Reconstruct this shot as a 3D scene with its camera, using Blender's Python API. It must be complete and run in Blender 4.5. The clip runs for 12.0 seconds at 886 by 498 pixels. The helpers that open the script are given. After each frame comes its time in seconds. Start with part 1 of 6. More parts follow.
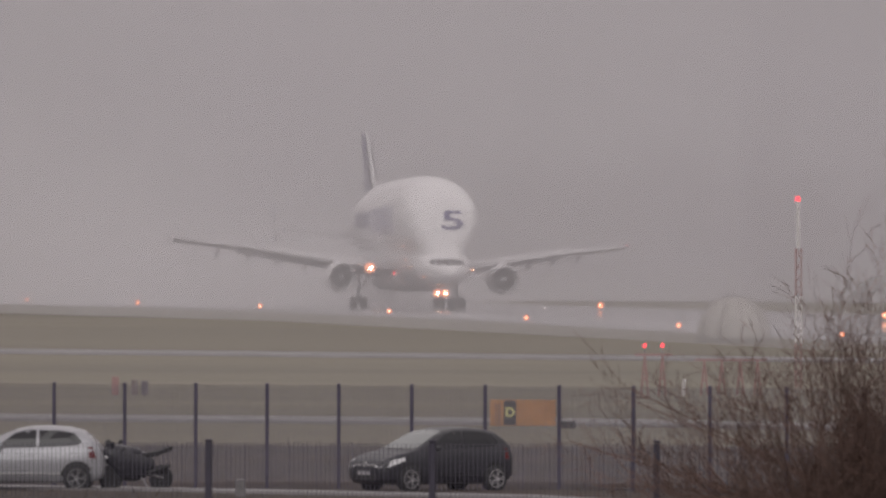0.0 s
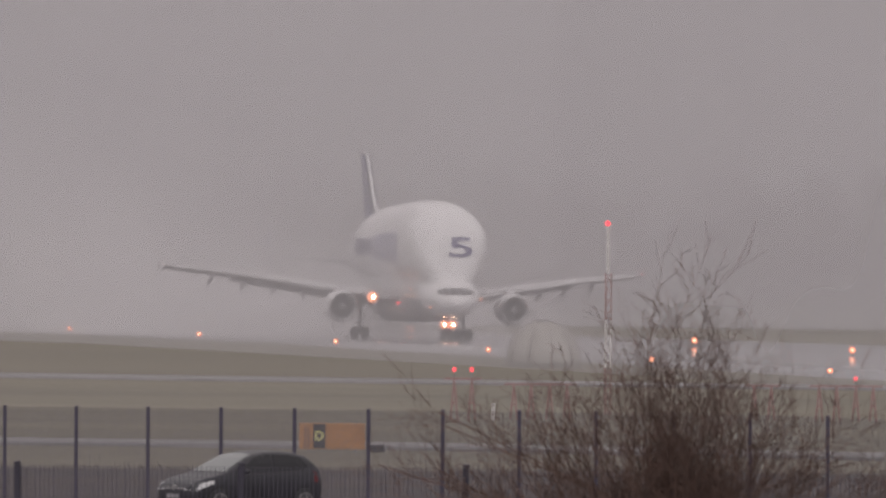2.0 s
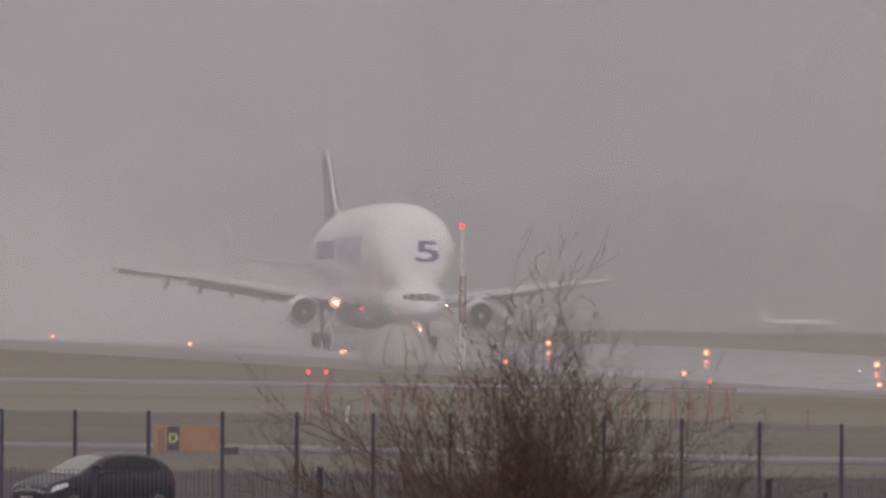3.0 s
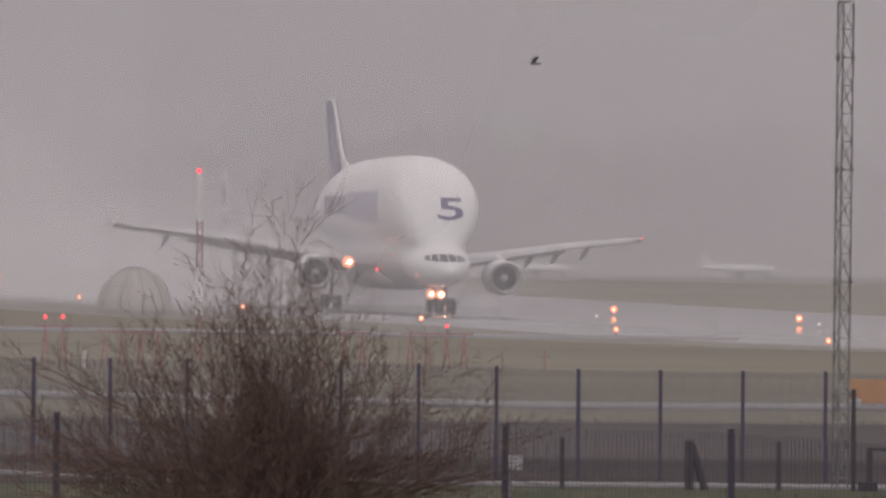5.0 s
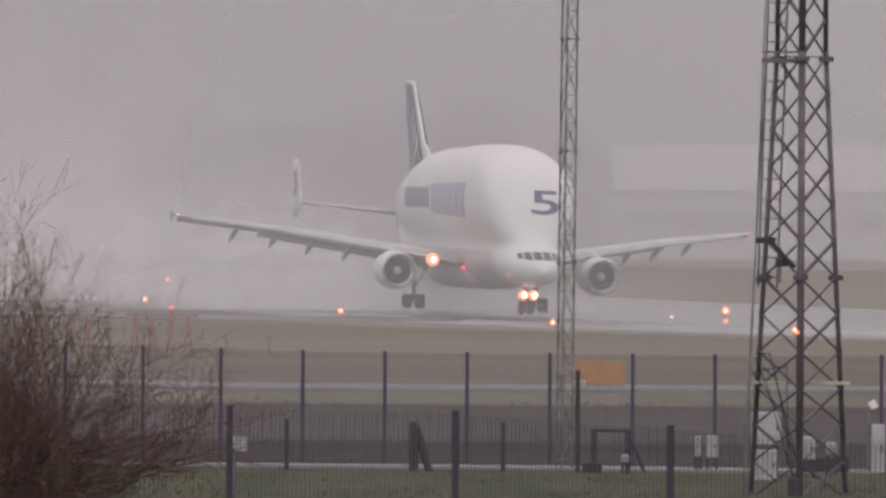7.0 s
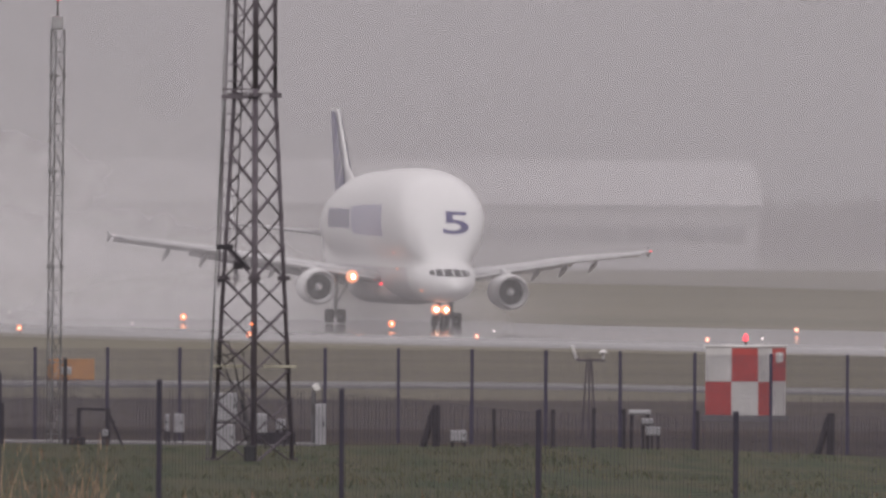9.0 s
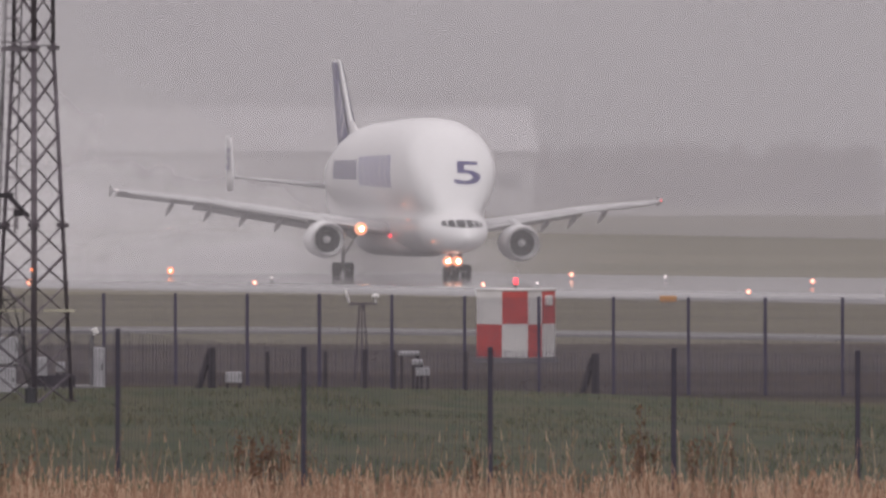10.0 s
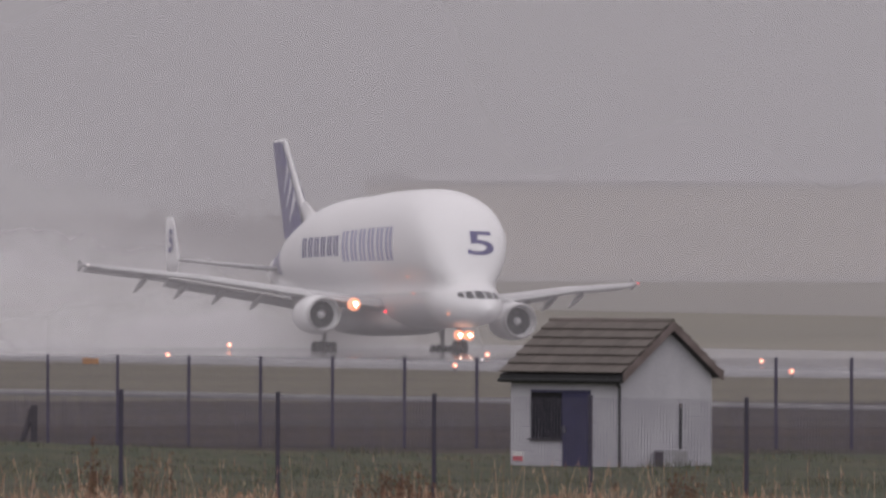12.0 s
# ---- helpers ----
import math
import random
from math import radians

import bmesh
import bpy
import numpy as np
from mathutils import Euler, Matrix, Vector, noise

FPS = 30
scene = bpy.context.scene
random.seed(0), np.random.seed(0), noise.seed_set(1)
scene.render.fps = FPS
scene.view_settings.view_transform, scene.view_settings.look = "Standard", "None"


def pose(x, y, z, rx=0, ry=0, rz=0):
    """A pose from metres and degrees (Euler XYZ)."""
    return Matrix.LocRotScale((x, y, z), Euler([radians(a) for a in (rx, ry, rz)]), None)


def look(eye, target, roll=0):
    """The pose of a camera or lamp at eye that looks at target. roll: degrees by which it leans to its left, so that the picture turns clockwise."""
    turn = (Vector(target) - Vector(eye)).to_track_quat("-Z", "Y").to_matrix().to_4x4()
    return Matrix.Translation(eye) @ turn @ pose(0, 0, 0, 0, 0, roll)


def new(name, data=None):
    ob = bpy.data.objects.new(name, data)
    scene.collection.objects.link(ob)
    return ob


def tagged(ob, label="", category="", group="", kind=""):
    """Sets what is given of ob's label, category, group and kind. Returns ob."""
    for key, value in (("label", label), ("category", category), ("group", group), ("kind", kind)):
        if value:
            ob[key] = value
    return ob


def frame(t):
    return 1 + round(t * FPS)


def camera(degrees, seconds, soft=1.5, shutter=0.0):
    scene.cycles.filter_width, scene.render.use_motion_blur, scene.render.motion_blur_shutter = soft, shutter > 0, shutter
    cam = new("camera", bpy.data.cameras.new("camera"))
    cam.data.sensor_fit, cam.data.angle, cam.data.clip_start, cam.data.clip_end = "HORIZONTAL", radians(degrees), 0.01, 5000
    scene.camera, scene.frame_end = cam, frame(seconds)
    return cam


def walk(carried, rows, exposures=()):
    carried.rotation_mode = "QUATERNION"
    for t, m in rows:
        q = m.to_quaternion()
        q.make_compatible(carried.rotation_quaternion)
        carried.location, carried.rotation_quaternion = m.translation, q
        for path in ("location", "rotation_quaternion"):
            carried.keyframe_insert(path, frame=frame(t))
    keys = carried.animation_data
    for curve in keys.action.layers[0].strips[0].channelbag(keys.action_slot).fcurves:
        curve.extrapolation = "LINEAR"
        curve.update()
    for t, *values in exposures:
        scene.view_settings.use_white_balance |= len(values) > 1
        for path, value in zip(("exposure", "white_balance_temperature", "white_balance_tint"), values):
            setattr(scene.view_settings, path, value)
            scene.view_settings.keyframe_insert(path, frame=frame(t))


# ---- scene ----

# ---------------------------------------------------------------- camera
# eye x, y, height 6.8; yaw right of +y and horizon drop in milliradians; roll in degrees
EYE = 6.8
cam = camera(4.49, 12.0, soft=3.0)
BACK = (-0.68, -52.0)


def gaze(x, y, yaw, up, roll):
    return pose(x, y, EYE, 90 + math.degrees(up / 1000), 0, -math.degrees(yaw / 1000)) @ pose(0, 0, 0, 0, 0, roll)


def dolly(k):
    return BACK[0] * k, BACK[1] * k


ROWS = []
for t, yaw, up, roll in (
        (0.0, -95.8, 0.65, 0.10), (0.5, -89.8, 1.10, 0.12), (1.0, -84.2, 1.62, 0.2), (1.5, -82.4, 2.15, 0.3),
        (2.0, -79.0, 2.80, 0.35), (2.5, -70.4, 3.15, 0.45), (3.0, -66.1, 3.10, 0.40), (3.2, -64.0, 2.70, 0.38),
        (3.6, -60.3, 1.6, 0.36), (4.2, -55.2, 0.0, 0.35),
        (4.8, -48.4, -1.20, 0.35), (5.0, -42.8, -1.62, 0.4), (5.5, -29.9, -5.50, 0.5), (6.0, -20.1, -7.30, 0.55),
        (6.5, -19.4, -4.80, 0.6), (7.0, -18.4, -3.10, 0.4), (7.5, -4.9, -3.25, 0.35)):
    ROWS.append((t, gaze(0, 0, yaw, up, roll)))
for t, k, yaw, up, roll in (
        (7.7, 0.0, 2.1, -3.40, 0.30), (7.8, 0.02, 5.0, -3.4, 0.31), (8.0, 0.14, 10.6, -3.3, 0.32), (8.2, 0.28, 15.2, -3.0, 0.33),
        (8.4, 0.42, 19.1, -2.7, 0.33), (8.6, 0.56, 22.8, -2.4, 0.33), (8.8, 0.70, 26.4, -2.1, 0.33), (9.0, 0.84, 29.9, -1.85, 0.33),
        (9.2, 0.975, 33.2, -1.75, 0.32),
        (9.3, 1.0, 34.8, -1.75, 0.32), (9.5, 1.0, 38.3, -3.40, 0.2), (10.0, 1.0, 49.4, -6.50, 0.0),
        (10.5, 1.0, 60.1, -6.30, 0.0), (11.0, 1.0, 72.4, -3.10, 0.1)):
    ROWS.append((t, gaze(*dolly(k), yaw, up, roll)))
for t, back, yaw, up, roll in (
        (11.2, 0.5, 78.1, -1.60, 0.15), (11.3, 1.9, 81.0, -0.95, 0.17), (11.4, 4.4, 84.0, -0.45, 0.19), (11.5, 7.6, 86.9, 0.30, 0.2),
        (11.6, 11.4, 89.5, 0.25, 0.2), (11.7, 15.2, 91.8, 0.10, 0.2), (11.8, 19.0, 94.4, 0.0, 0.2), (11.9, 22.8, 97.8, -0.25, 0.2),
        (12.0, 26.6, 101.2, -0.50, 0.2)):
    ROWS.append((t, gaze(BACK[0] - 0.09 * back, BACK[1] - back, yaw, up, roll)))
walk(cam, ROWS, ((0.0, 0.00, 6640, 8.9), (3.0, -0.03, 6640, 8.9), (5.0, 0.07, 6630, 8.9), (5.5, 0.17, 6590, 8.7), (6.0, 0.35, 6575, 8.6), (6.5, 0.34, 6560, 8.6), (7.0, 0.21, 6545, 8.6), (7.5, 0.15, 6530, 8.6),
                 (9.5, 0.11, 6470, 9.2), (10.5, 0.26, 6420, 9.7), (11.5, 0.09, 6330, 9.7), (12.0, 0.03, 6330, 10)))

# ---------------------------------------------------------------- light: bright grey overcast, low mist
world = bpy.data.worlds.new("overcast")
scene.world = world
world.use_nodes = True
wn, wl = world.node_tree.nodes, world.node_tree.links
sky = wn.new("ShaderNodeTexSky")
sky.sky_type, sky.sun_disc = "NISHITA", False
sky.sun_elevation, sky.sun_rotation = radians(38), radians(150)
sky.air_density, sky.dust_density = 1.0, 6.0
grey = wn.new("ShaderNodeHueSaturation")
grey.inputs["Saturation"].default_value = 0.06
grey.inputs["Value"].default_value = 0.06
wl.new(sky.outputs[0], grey.inputs["Color"])
coord = wn.new("ShaderNodeTexCoord")
split = wn.new("ShaderNodeSeparateXYZ")
wl.new(coord.outputs["Generated"], split.inputs[0])
ramp = wn.new("ShaderNodeValToRGB")
ramp.color_ramp.elements[0].position, ramp.color_ramp.elements[0].color = 0.0, (0.312, 0.290, 0.299, 1)
ramp.color_ramp.elements[1].position, ramp.color_ramp.elements[1].color = 1.0, (1.08, 0.99, 1.02, 1)
for where, c in ((0.02, 0.335), (0.12, 0.44), (0.45, 0.84)):
    e = ramp.color_ramp.elements.new(where)
    e.color = (c, c * 0.925, c * 0.955, 1)
wl.new(split.outputs["Z"], ramp.inputs[0])
cloud = wn.new("ShaderNodeMix")
cloud.data_type = "RGBA"
cloud.inputs["Factor"].default_value = 0.93
wl.new(grey.outputs[0], cloud.inputs["A"])
wl.new(ramp.outputs[0], cloud.inputs["B"])
back = wn["Background"]
wl.new(cloud.outputs["Result"], back.inputs["Color"])
back.inputs["Strength"].default_value = 1.0

sun = new("sun", bpy.data.lights.new("sun", "SUN"))
sun.data.energy, sun.data.angle, sun.data.color = 0.8, radians(40), (1.0, 0.97, 0.97)
sun.matrix_world = look((-60, -200, 220), (0, 300, 0))

# ---------------------------------------------------------------- materials
def nodes_of(m):
    m.use_nodes = True
    return m.node_tree.nodes, m.node_tree.links, m.node_tree.nodes["Principled BSDF"]


def mat(name, base, dark=None, rough=0.6, metal=0.0, scale=4.0, bump=0.0, fine=40.0, mix=0.5, stretch=(1, 1, 1), per=0.0):
    """A surface of two tones, blotched at one scale and grained at a finer one; per: how far pieces differ."""
    m = bpy.data.materials.new(name)
    n, l, b = nodes_of(m)
    b.inputs["Roughness"].default_value, b.inputs["Metallic"].default_value = rough, metal
    dark = dark or tuple(c * 0.75 for c in base)
    tc, mp = n.new("ShaderNodeTexCoord"), n.new("ShaderNodeMapping")
    mp.inputs["Scale"].default_value = stretch
    l.new(tc.outputs["Object"], mp.inputs[0])
    big, small = n.new("ShaderNodeTexNoise"), n.new("ShaderNodeTexNoise")
    for tex, s, d in ((big, scale, 5), (small, fine, 3)):
        tex.inputs["Scale"].default_value, tex.inputs["Detail"].default_value = s, d
        l.new(mp.outputs[0], tex.inputs["Vector"])
    add = n.new("ShaderNodeMath")
    add.operation = "MULTIPLY_ADD"
    l.new(small.outputs[0], add.inputs[0])
    add.inputs[1].default_value = 0.5
    l.new(big.outputs[0], add.inputs[2])
    spread = n.new("ShaderNodeMapRange")
    spread.inputs["From Min"].default_value, spread.inputs["From Max"].default_value = 0.75 - 0.3 * mix, 0.75 + 0.3 * mix
    l.new(add.outputs[0], spread.inputs["Value"])
    mx = n.new("ShaderNodeMix")
    mx.data_type = "RGBA"
    mx.inputs["A"].default_value, mx.inputs["B"].default_value = (*dark, 1), (*base, 1)
    l.new(spread.outputs[0], mx.inputs["Factor"])
    last = mx.outputs["Result"]
    if per:
        info, hs, rng = n.new("ShaderNodeObjectInfo"), n.new("ShaderNodeHueSaturation"), n.new("ShaderNodeMapRange")
        rng.inputs["To Min"].default_value, rng.inputs["To Max"].default_value = 1 - per, 1 + per
        l.new(info.outputs["Random"], rng.inputs["Value"])
        l.new(rng.outputs[0], hs.inputs["Value"])
        l.new(last, hs.inputs["Color"])
        last = hs.outputs[0]
    l.new(last, b.inputs["Base Color"])
    if bump:
        bp = n.new("ShaderNodeBump")
        bp.inputs["Strength"].default_value, bp.inputs["Distance"].default_value = bump, 0.02
        l.new(add.outputs[0], bp.inputs["Height"])
        l.new(bp.outputs[0], b.inputs["Normal"])
    return m


def glow(name, colour, strength):
    m = bpy.data.materials.new(name)
    n, l, b = nodes_of(m)
    b.inputs["Base Color"].default_value = (*colour, 1)
    b.inputs["Emission Color"].default_value = (*colour, 1)
    b.inputs["Emission Strength"].default_value = strength
    return m


def glass(name, tint, rough=0.05):
    m = bpy.data.materials.new(name)
    n, l, b = nodes_of(m)
    b.inputs["Base Color"].default_value = (*tint, 1)
    b.inputs["Roughness"].default_value = rough
    b.inputs["Specular IOR Level"].default_value = 0.4
    return m


M_GRASS = mat("mown_grass", (0.094, 0.084, 0.050), (0.036, 0.055, 0.028), 0.9, scale=0.9, fine=6.0, bump=0.5, mix=0.8, stretch=(0.9, 0.10, 1))
M_FIELD = mat("airfield_grass", (0.186, 0.167, 0.124), (0.122, 0.114, 0.086), 0.95, scale=0.03, fine=0.5, mix=0.9, stretch=(0.15, 1, 1))
M_SCRUB = mat("brown_verge", (0.084, 0.064, 0.051), (0.038, 0.034, 0.030), 0.95, scale=0.10, fine=0.9, mix=0.75, stretch=(0.35, 0.6, 1))
M_TARMAC = mat("wet_tarmac", (0.26, 0.25, 0.26), (0.17, 0.165, 0.17), 0.10, scale=0.05, fine=0.9, mix=0.7, stretch=(1, 0.4, 1))
M_CONCRETE = mat("wet_concrete", (0.17, 0.162, 0.166), (0.11, 0.104, 0.104), 0.5, scale=0.3, fine=4, mix=0.7)
M_STEEL = mat("galvanised_steel", (0.26, 0.26, 0.27), (0.14, 0.13, 0.13), 0.5, 0.6, scale=1.5, fine=20)
M_MAST = mat("weathered_mast_steel", (0.128, 0.108, 0.126), (0.074, 0.060, 0.071), 0.55, 0.3, scale=2.0, fine=25)
M_POST = mat("dark_blue_coated_steel", (0.028, 0.021, 0.044), (0.018, 0.014, 0.030), 0.45, scale=3, fine=30)
# same coat made paler: haze over the far posts painted in
M_HAZED = mat("hazed_blue_coated_steel", (0.046, 0.037, 0.074), (0.032, 0.026, 0.053), 0.5, scale=3, fine=30)
M_WIRE = mat("dark_fence_wire", (0.075, 0.066, 0.095), (0.055, 0.048, 0.070), 0.5, scale=3, fine=30)
M_WHITE = mat("white_aircraft_paint", (0.83, 0.82, 0.83), (0.76, 0.75, 0.76), 0.38, scale=0.25, fine=2.0, mix=0.9)
M_PANEL = mat("pale_grey_paint", (0.62, 0.61, 0.62), (0.50, 0.49, 0.50), 0.3, scale=0.6, fine=4.0)
M_BELLY = mat("grimy_grey_metal", (0.36, 0.35, 0.36), (0.24, 0.23, 0.24), 0.4, 0.3, scale=0.8, fine=6.0)
M_BLUE = mat("dark_blue_livery", (0.062, 0.052, 0.19), (0.045, 0.038, 0.15), 0.3, scale=1, fine=8)
M_LILAC = mat("pale_blue_livery", (0.33, 0.32, 0.50), (0.27, 0.26, 0.43), 0.3, scale=1, fine=8)
M_TYRE = mat("black_rubber", (0.018, 0.018, 0.02), (0.01, 0.01, 0.011), 0.8, scale=5, fine=40)
M_DARK = mat("dark_recess", (0.02, 0.02, 0.022), (0.012, 0.012, 0.013), 0.6, scale=5, fine=30)
M_METAL = mat("bare_metal", (0.55, 0.54, 0.54), (0.4, 0.39, 0.39), 0.28, 0.9, scale=3, fine=30)
M_WINDOW = glass("dark_cockpit_glass", (0.012, 0.012, 0.016))
M_ORANGE = mat("orange_painted_board", (0.46, 0.215, 0.065), (0.38, 0.175, 0.052), 0.5, scale=1.5, fine=12)
M_RED = mat("faded_red_paint", (0.52, 0.045, 0.035), (0.42, 0.035, 0.03), 0.45, scale=1.2, fine=14)
M_BOXWHITE = mat("weathered_white_paint", (0.72, 0.70, 0.69), (0.58, 0.56, 0.55), 0.45, scale=1.2, fine=14)
M_RENDERED = mat("white_rendered_wall", (0.44, 0.428, 0.46), (0.37, 0.358, 0.392), 0.8, scale=0.7, fine=14, bump=0.2)
M_BARK = mat("bare_twig_bark", (0.140, 0.084, 0.070), (0.070, 0.043, 0.036), 0.9, scale=6, fine=40)
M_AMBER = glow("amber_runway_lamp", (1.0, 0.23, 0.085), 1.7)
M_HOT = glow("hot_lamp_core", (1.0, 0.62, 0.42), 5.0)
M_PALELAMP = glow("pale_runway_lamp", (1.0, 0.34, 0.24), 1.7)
M_REDLAMP = glow("red_obstruction_lamp", (1.0, 0.04, 0.06), 2.5)
M_LANDING = glow("warm_landing_lamp", (1.0, 0.36, 0.20), 1.2)
M_BEAM = glow("white_hot_landing_lamp", (1.0, 0.60, 0.40), 30.0)
M_COOL = glow("pale_taxiway_lamp", (1.0, 0.86, 0.86), 1.6)
for damp in (M_GRASS, M_FIELD, M_SCRUB):
    damp.node_tree.nodes["Principled BSDF"].inputs["Specular IOR Level"].default_value = 0.12


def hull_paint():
    """White paint above; lower hull behind the nose grimy grey, underside shade painted in."""
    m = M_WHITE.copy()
    m.name = "white_hull_paint_shaded_below"
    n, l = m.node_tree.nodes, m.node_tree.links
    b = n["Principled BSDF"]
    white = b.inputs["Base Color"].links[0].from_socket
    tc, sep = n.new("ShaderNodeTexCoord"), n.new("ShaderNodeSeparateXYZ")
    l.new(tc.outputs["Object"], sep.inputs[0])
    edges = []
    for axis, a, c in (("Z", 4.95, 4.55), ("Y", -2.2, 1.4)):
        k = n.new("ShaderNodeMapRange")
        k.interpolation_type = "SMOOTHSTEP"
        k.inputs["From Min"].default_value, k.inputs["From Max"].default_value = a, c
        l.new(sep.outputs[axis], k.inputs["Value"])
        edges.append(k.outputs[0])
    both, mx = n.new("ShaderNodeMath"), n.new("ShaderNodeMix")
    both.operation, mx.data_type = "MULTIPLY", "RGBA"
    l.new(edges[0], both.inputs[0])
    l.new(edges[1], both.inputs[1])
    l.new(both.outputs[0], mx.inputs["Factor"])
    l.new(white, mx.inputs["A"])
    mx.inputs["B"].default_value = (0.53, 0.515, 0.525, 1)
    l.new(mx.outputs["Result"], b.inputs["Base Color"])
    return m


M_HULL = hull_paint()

# ---------------------------------------------------------------- mesh helpers
def thing(name, label, category, at=None, group=""):
    ob = new(name)
    if at is not None:
        ob.matrix_basis = at
    return tagged(ob, label, category, group)


def finish(name, bm, material, smooth=False):
    me = bpy.data.meshes.new(name)
    bm.normal_update()
    bm.to_mesh(me)
    bm.free()
    for m in (material if isinstance(material, (list, tuple)) else [material]):
        me.materials.append(m)
    if smooth:
        for p in me.polygons:
            p.use_smooth = True
    return me


def part(name, bm, material, parent, label="", smooth=False):
    ob = new(name, finish(name, bm, material, smooth))
    ob.parent = parent
    return tagged(ob, label)


def share(name, me, parent, m=None, label=""):
    ob = new(name, me)
    ob.parent = parent
    if m is not None:
        ob.matrix_basis = m
    return tagged(ob, label)


def setting(name, bm, material, label="", category="", smooth=False):
    return tagged(new(name, finish(name, bm, material, smooth)), label, category, kind="structure")


def box(bm, x0, y0, z0, x1, y1, z1, bevel=0.0):
    m = Matrix.LocRotScale(((x0 + x1) / 2, (y0 + y1) / 2, (z0 + z1) / 2), None, (x1 - x0, y1 - y0, z1 - z0))
    made = bmesh.ops.create_cube(bm, size=1, matrix=m)
    if bevel:
        edges = list({e for v in made["verts"] for e in v.link_edges})
        bmesh.ops.bevel(bm, geom=edges, offset=bevel, segments=1, affect="EDGES")
    return bm


def boxed(x0, y0, z0, x1, y1, z1, bevel=0.0):
    return box(bmesh.new(), x0, y0, z0, x1, y1, z1, bevel)


def rod(bm, a, b, r, r2=None, n=8):
    a, b = Vector(a), Vector(b)
    d = b - a
    turn = d.to_track_quat("Z", "Y").to_matrix().to_4x4()
    bmesh.ops.create_cone(bm, cap_ends=True, segments=n, radius1=r, radius2=r if r2 is None else r2, depth=d.length,
                          matrix=Matrix.Translation((a + b) / 2) @ turn)
    return bm


def rodded(a, b, r, r2=None, n=8):
    return rod(bmesh.new(), a, b, r, r2, n)


def loft(bm, rings, cap=True, close=True):
    """Skin through rings of equal length."""
    vs = [[bm.verts.new(p) for p in ring] for ring in rings]
    n = len(vs[0])
    for i in range(len(vs) - 1):
        for j in range(n if close else n - 1):
            k = (j + 1) % n
            bm.faces.new((vs[i][j], vs[i][k], vs[i + 1][k], vs[i + 1][j]))
    if cap:
        bm.faces.new(vs[0][::-1])
        bm.faces.new(vs[-1])
    bmesh.ops.recalc_face_normals(bm, faces=bm.faces)
    return bm


def ball(bm, at, r, seg=12, squash=1.0):
    bmesh.ops.create_uvsphere(bm, u_segments=seg, v_segments=max(6, seg // 2), radius=1,
                              matrix=Matrix.LocRotScale(at, None, (r, r, r * squash)))
    return bm


def lathe(bm, profile, n=24, m=None):
    """Turn (radius, height) pairs round the z axis."""
    rings = [[Vector((r * math.cos(2 * math.pi * k / n), r * math.sin(2 * math.pi * k / n), z)) for k in range(n)] for r, z in profile]
    if m is not None:
        rings = [[m @ p for p in ring] for ring in rings]
    return loft(bm, rings)


def smoothstep(a, b, v):
    v = min(1.0, max(0.0, (v - a) / (b - a)))
    return v * v * (3 - 2 * v)


def knots(table, v):
    """Straight lines between (place, value) pairs."""
    if v <= table[0][0]:
        return table[0][1]
    for (a, p), (b, q) in zip(table, table[1:]):
        if v <= b:
            return p + (q - p) * (v - a) / (b - a)
    return table[-1][1]

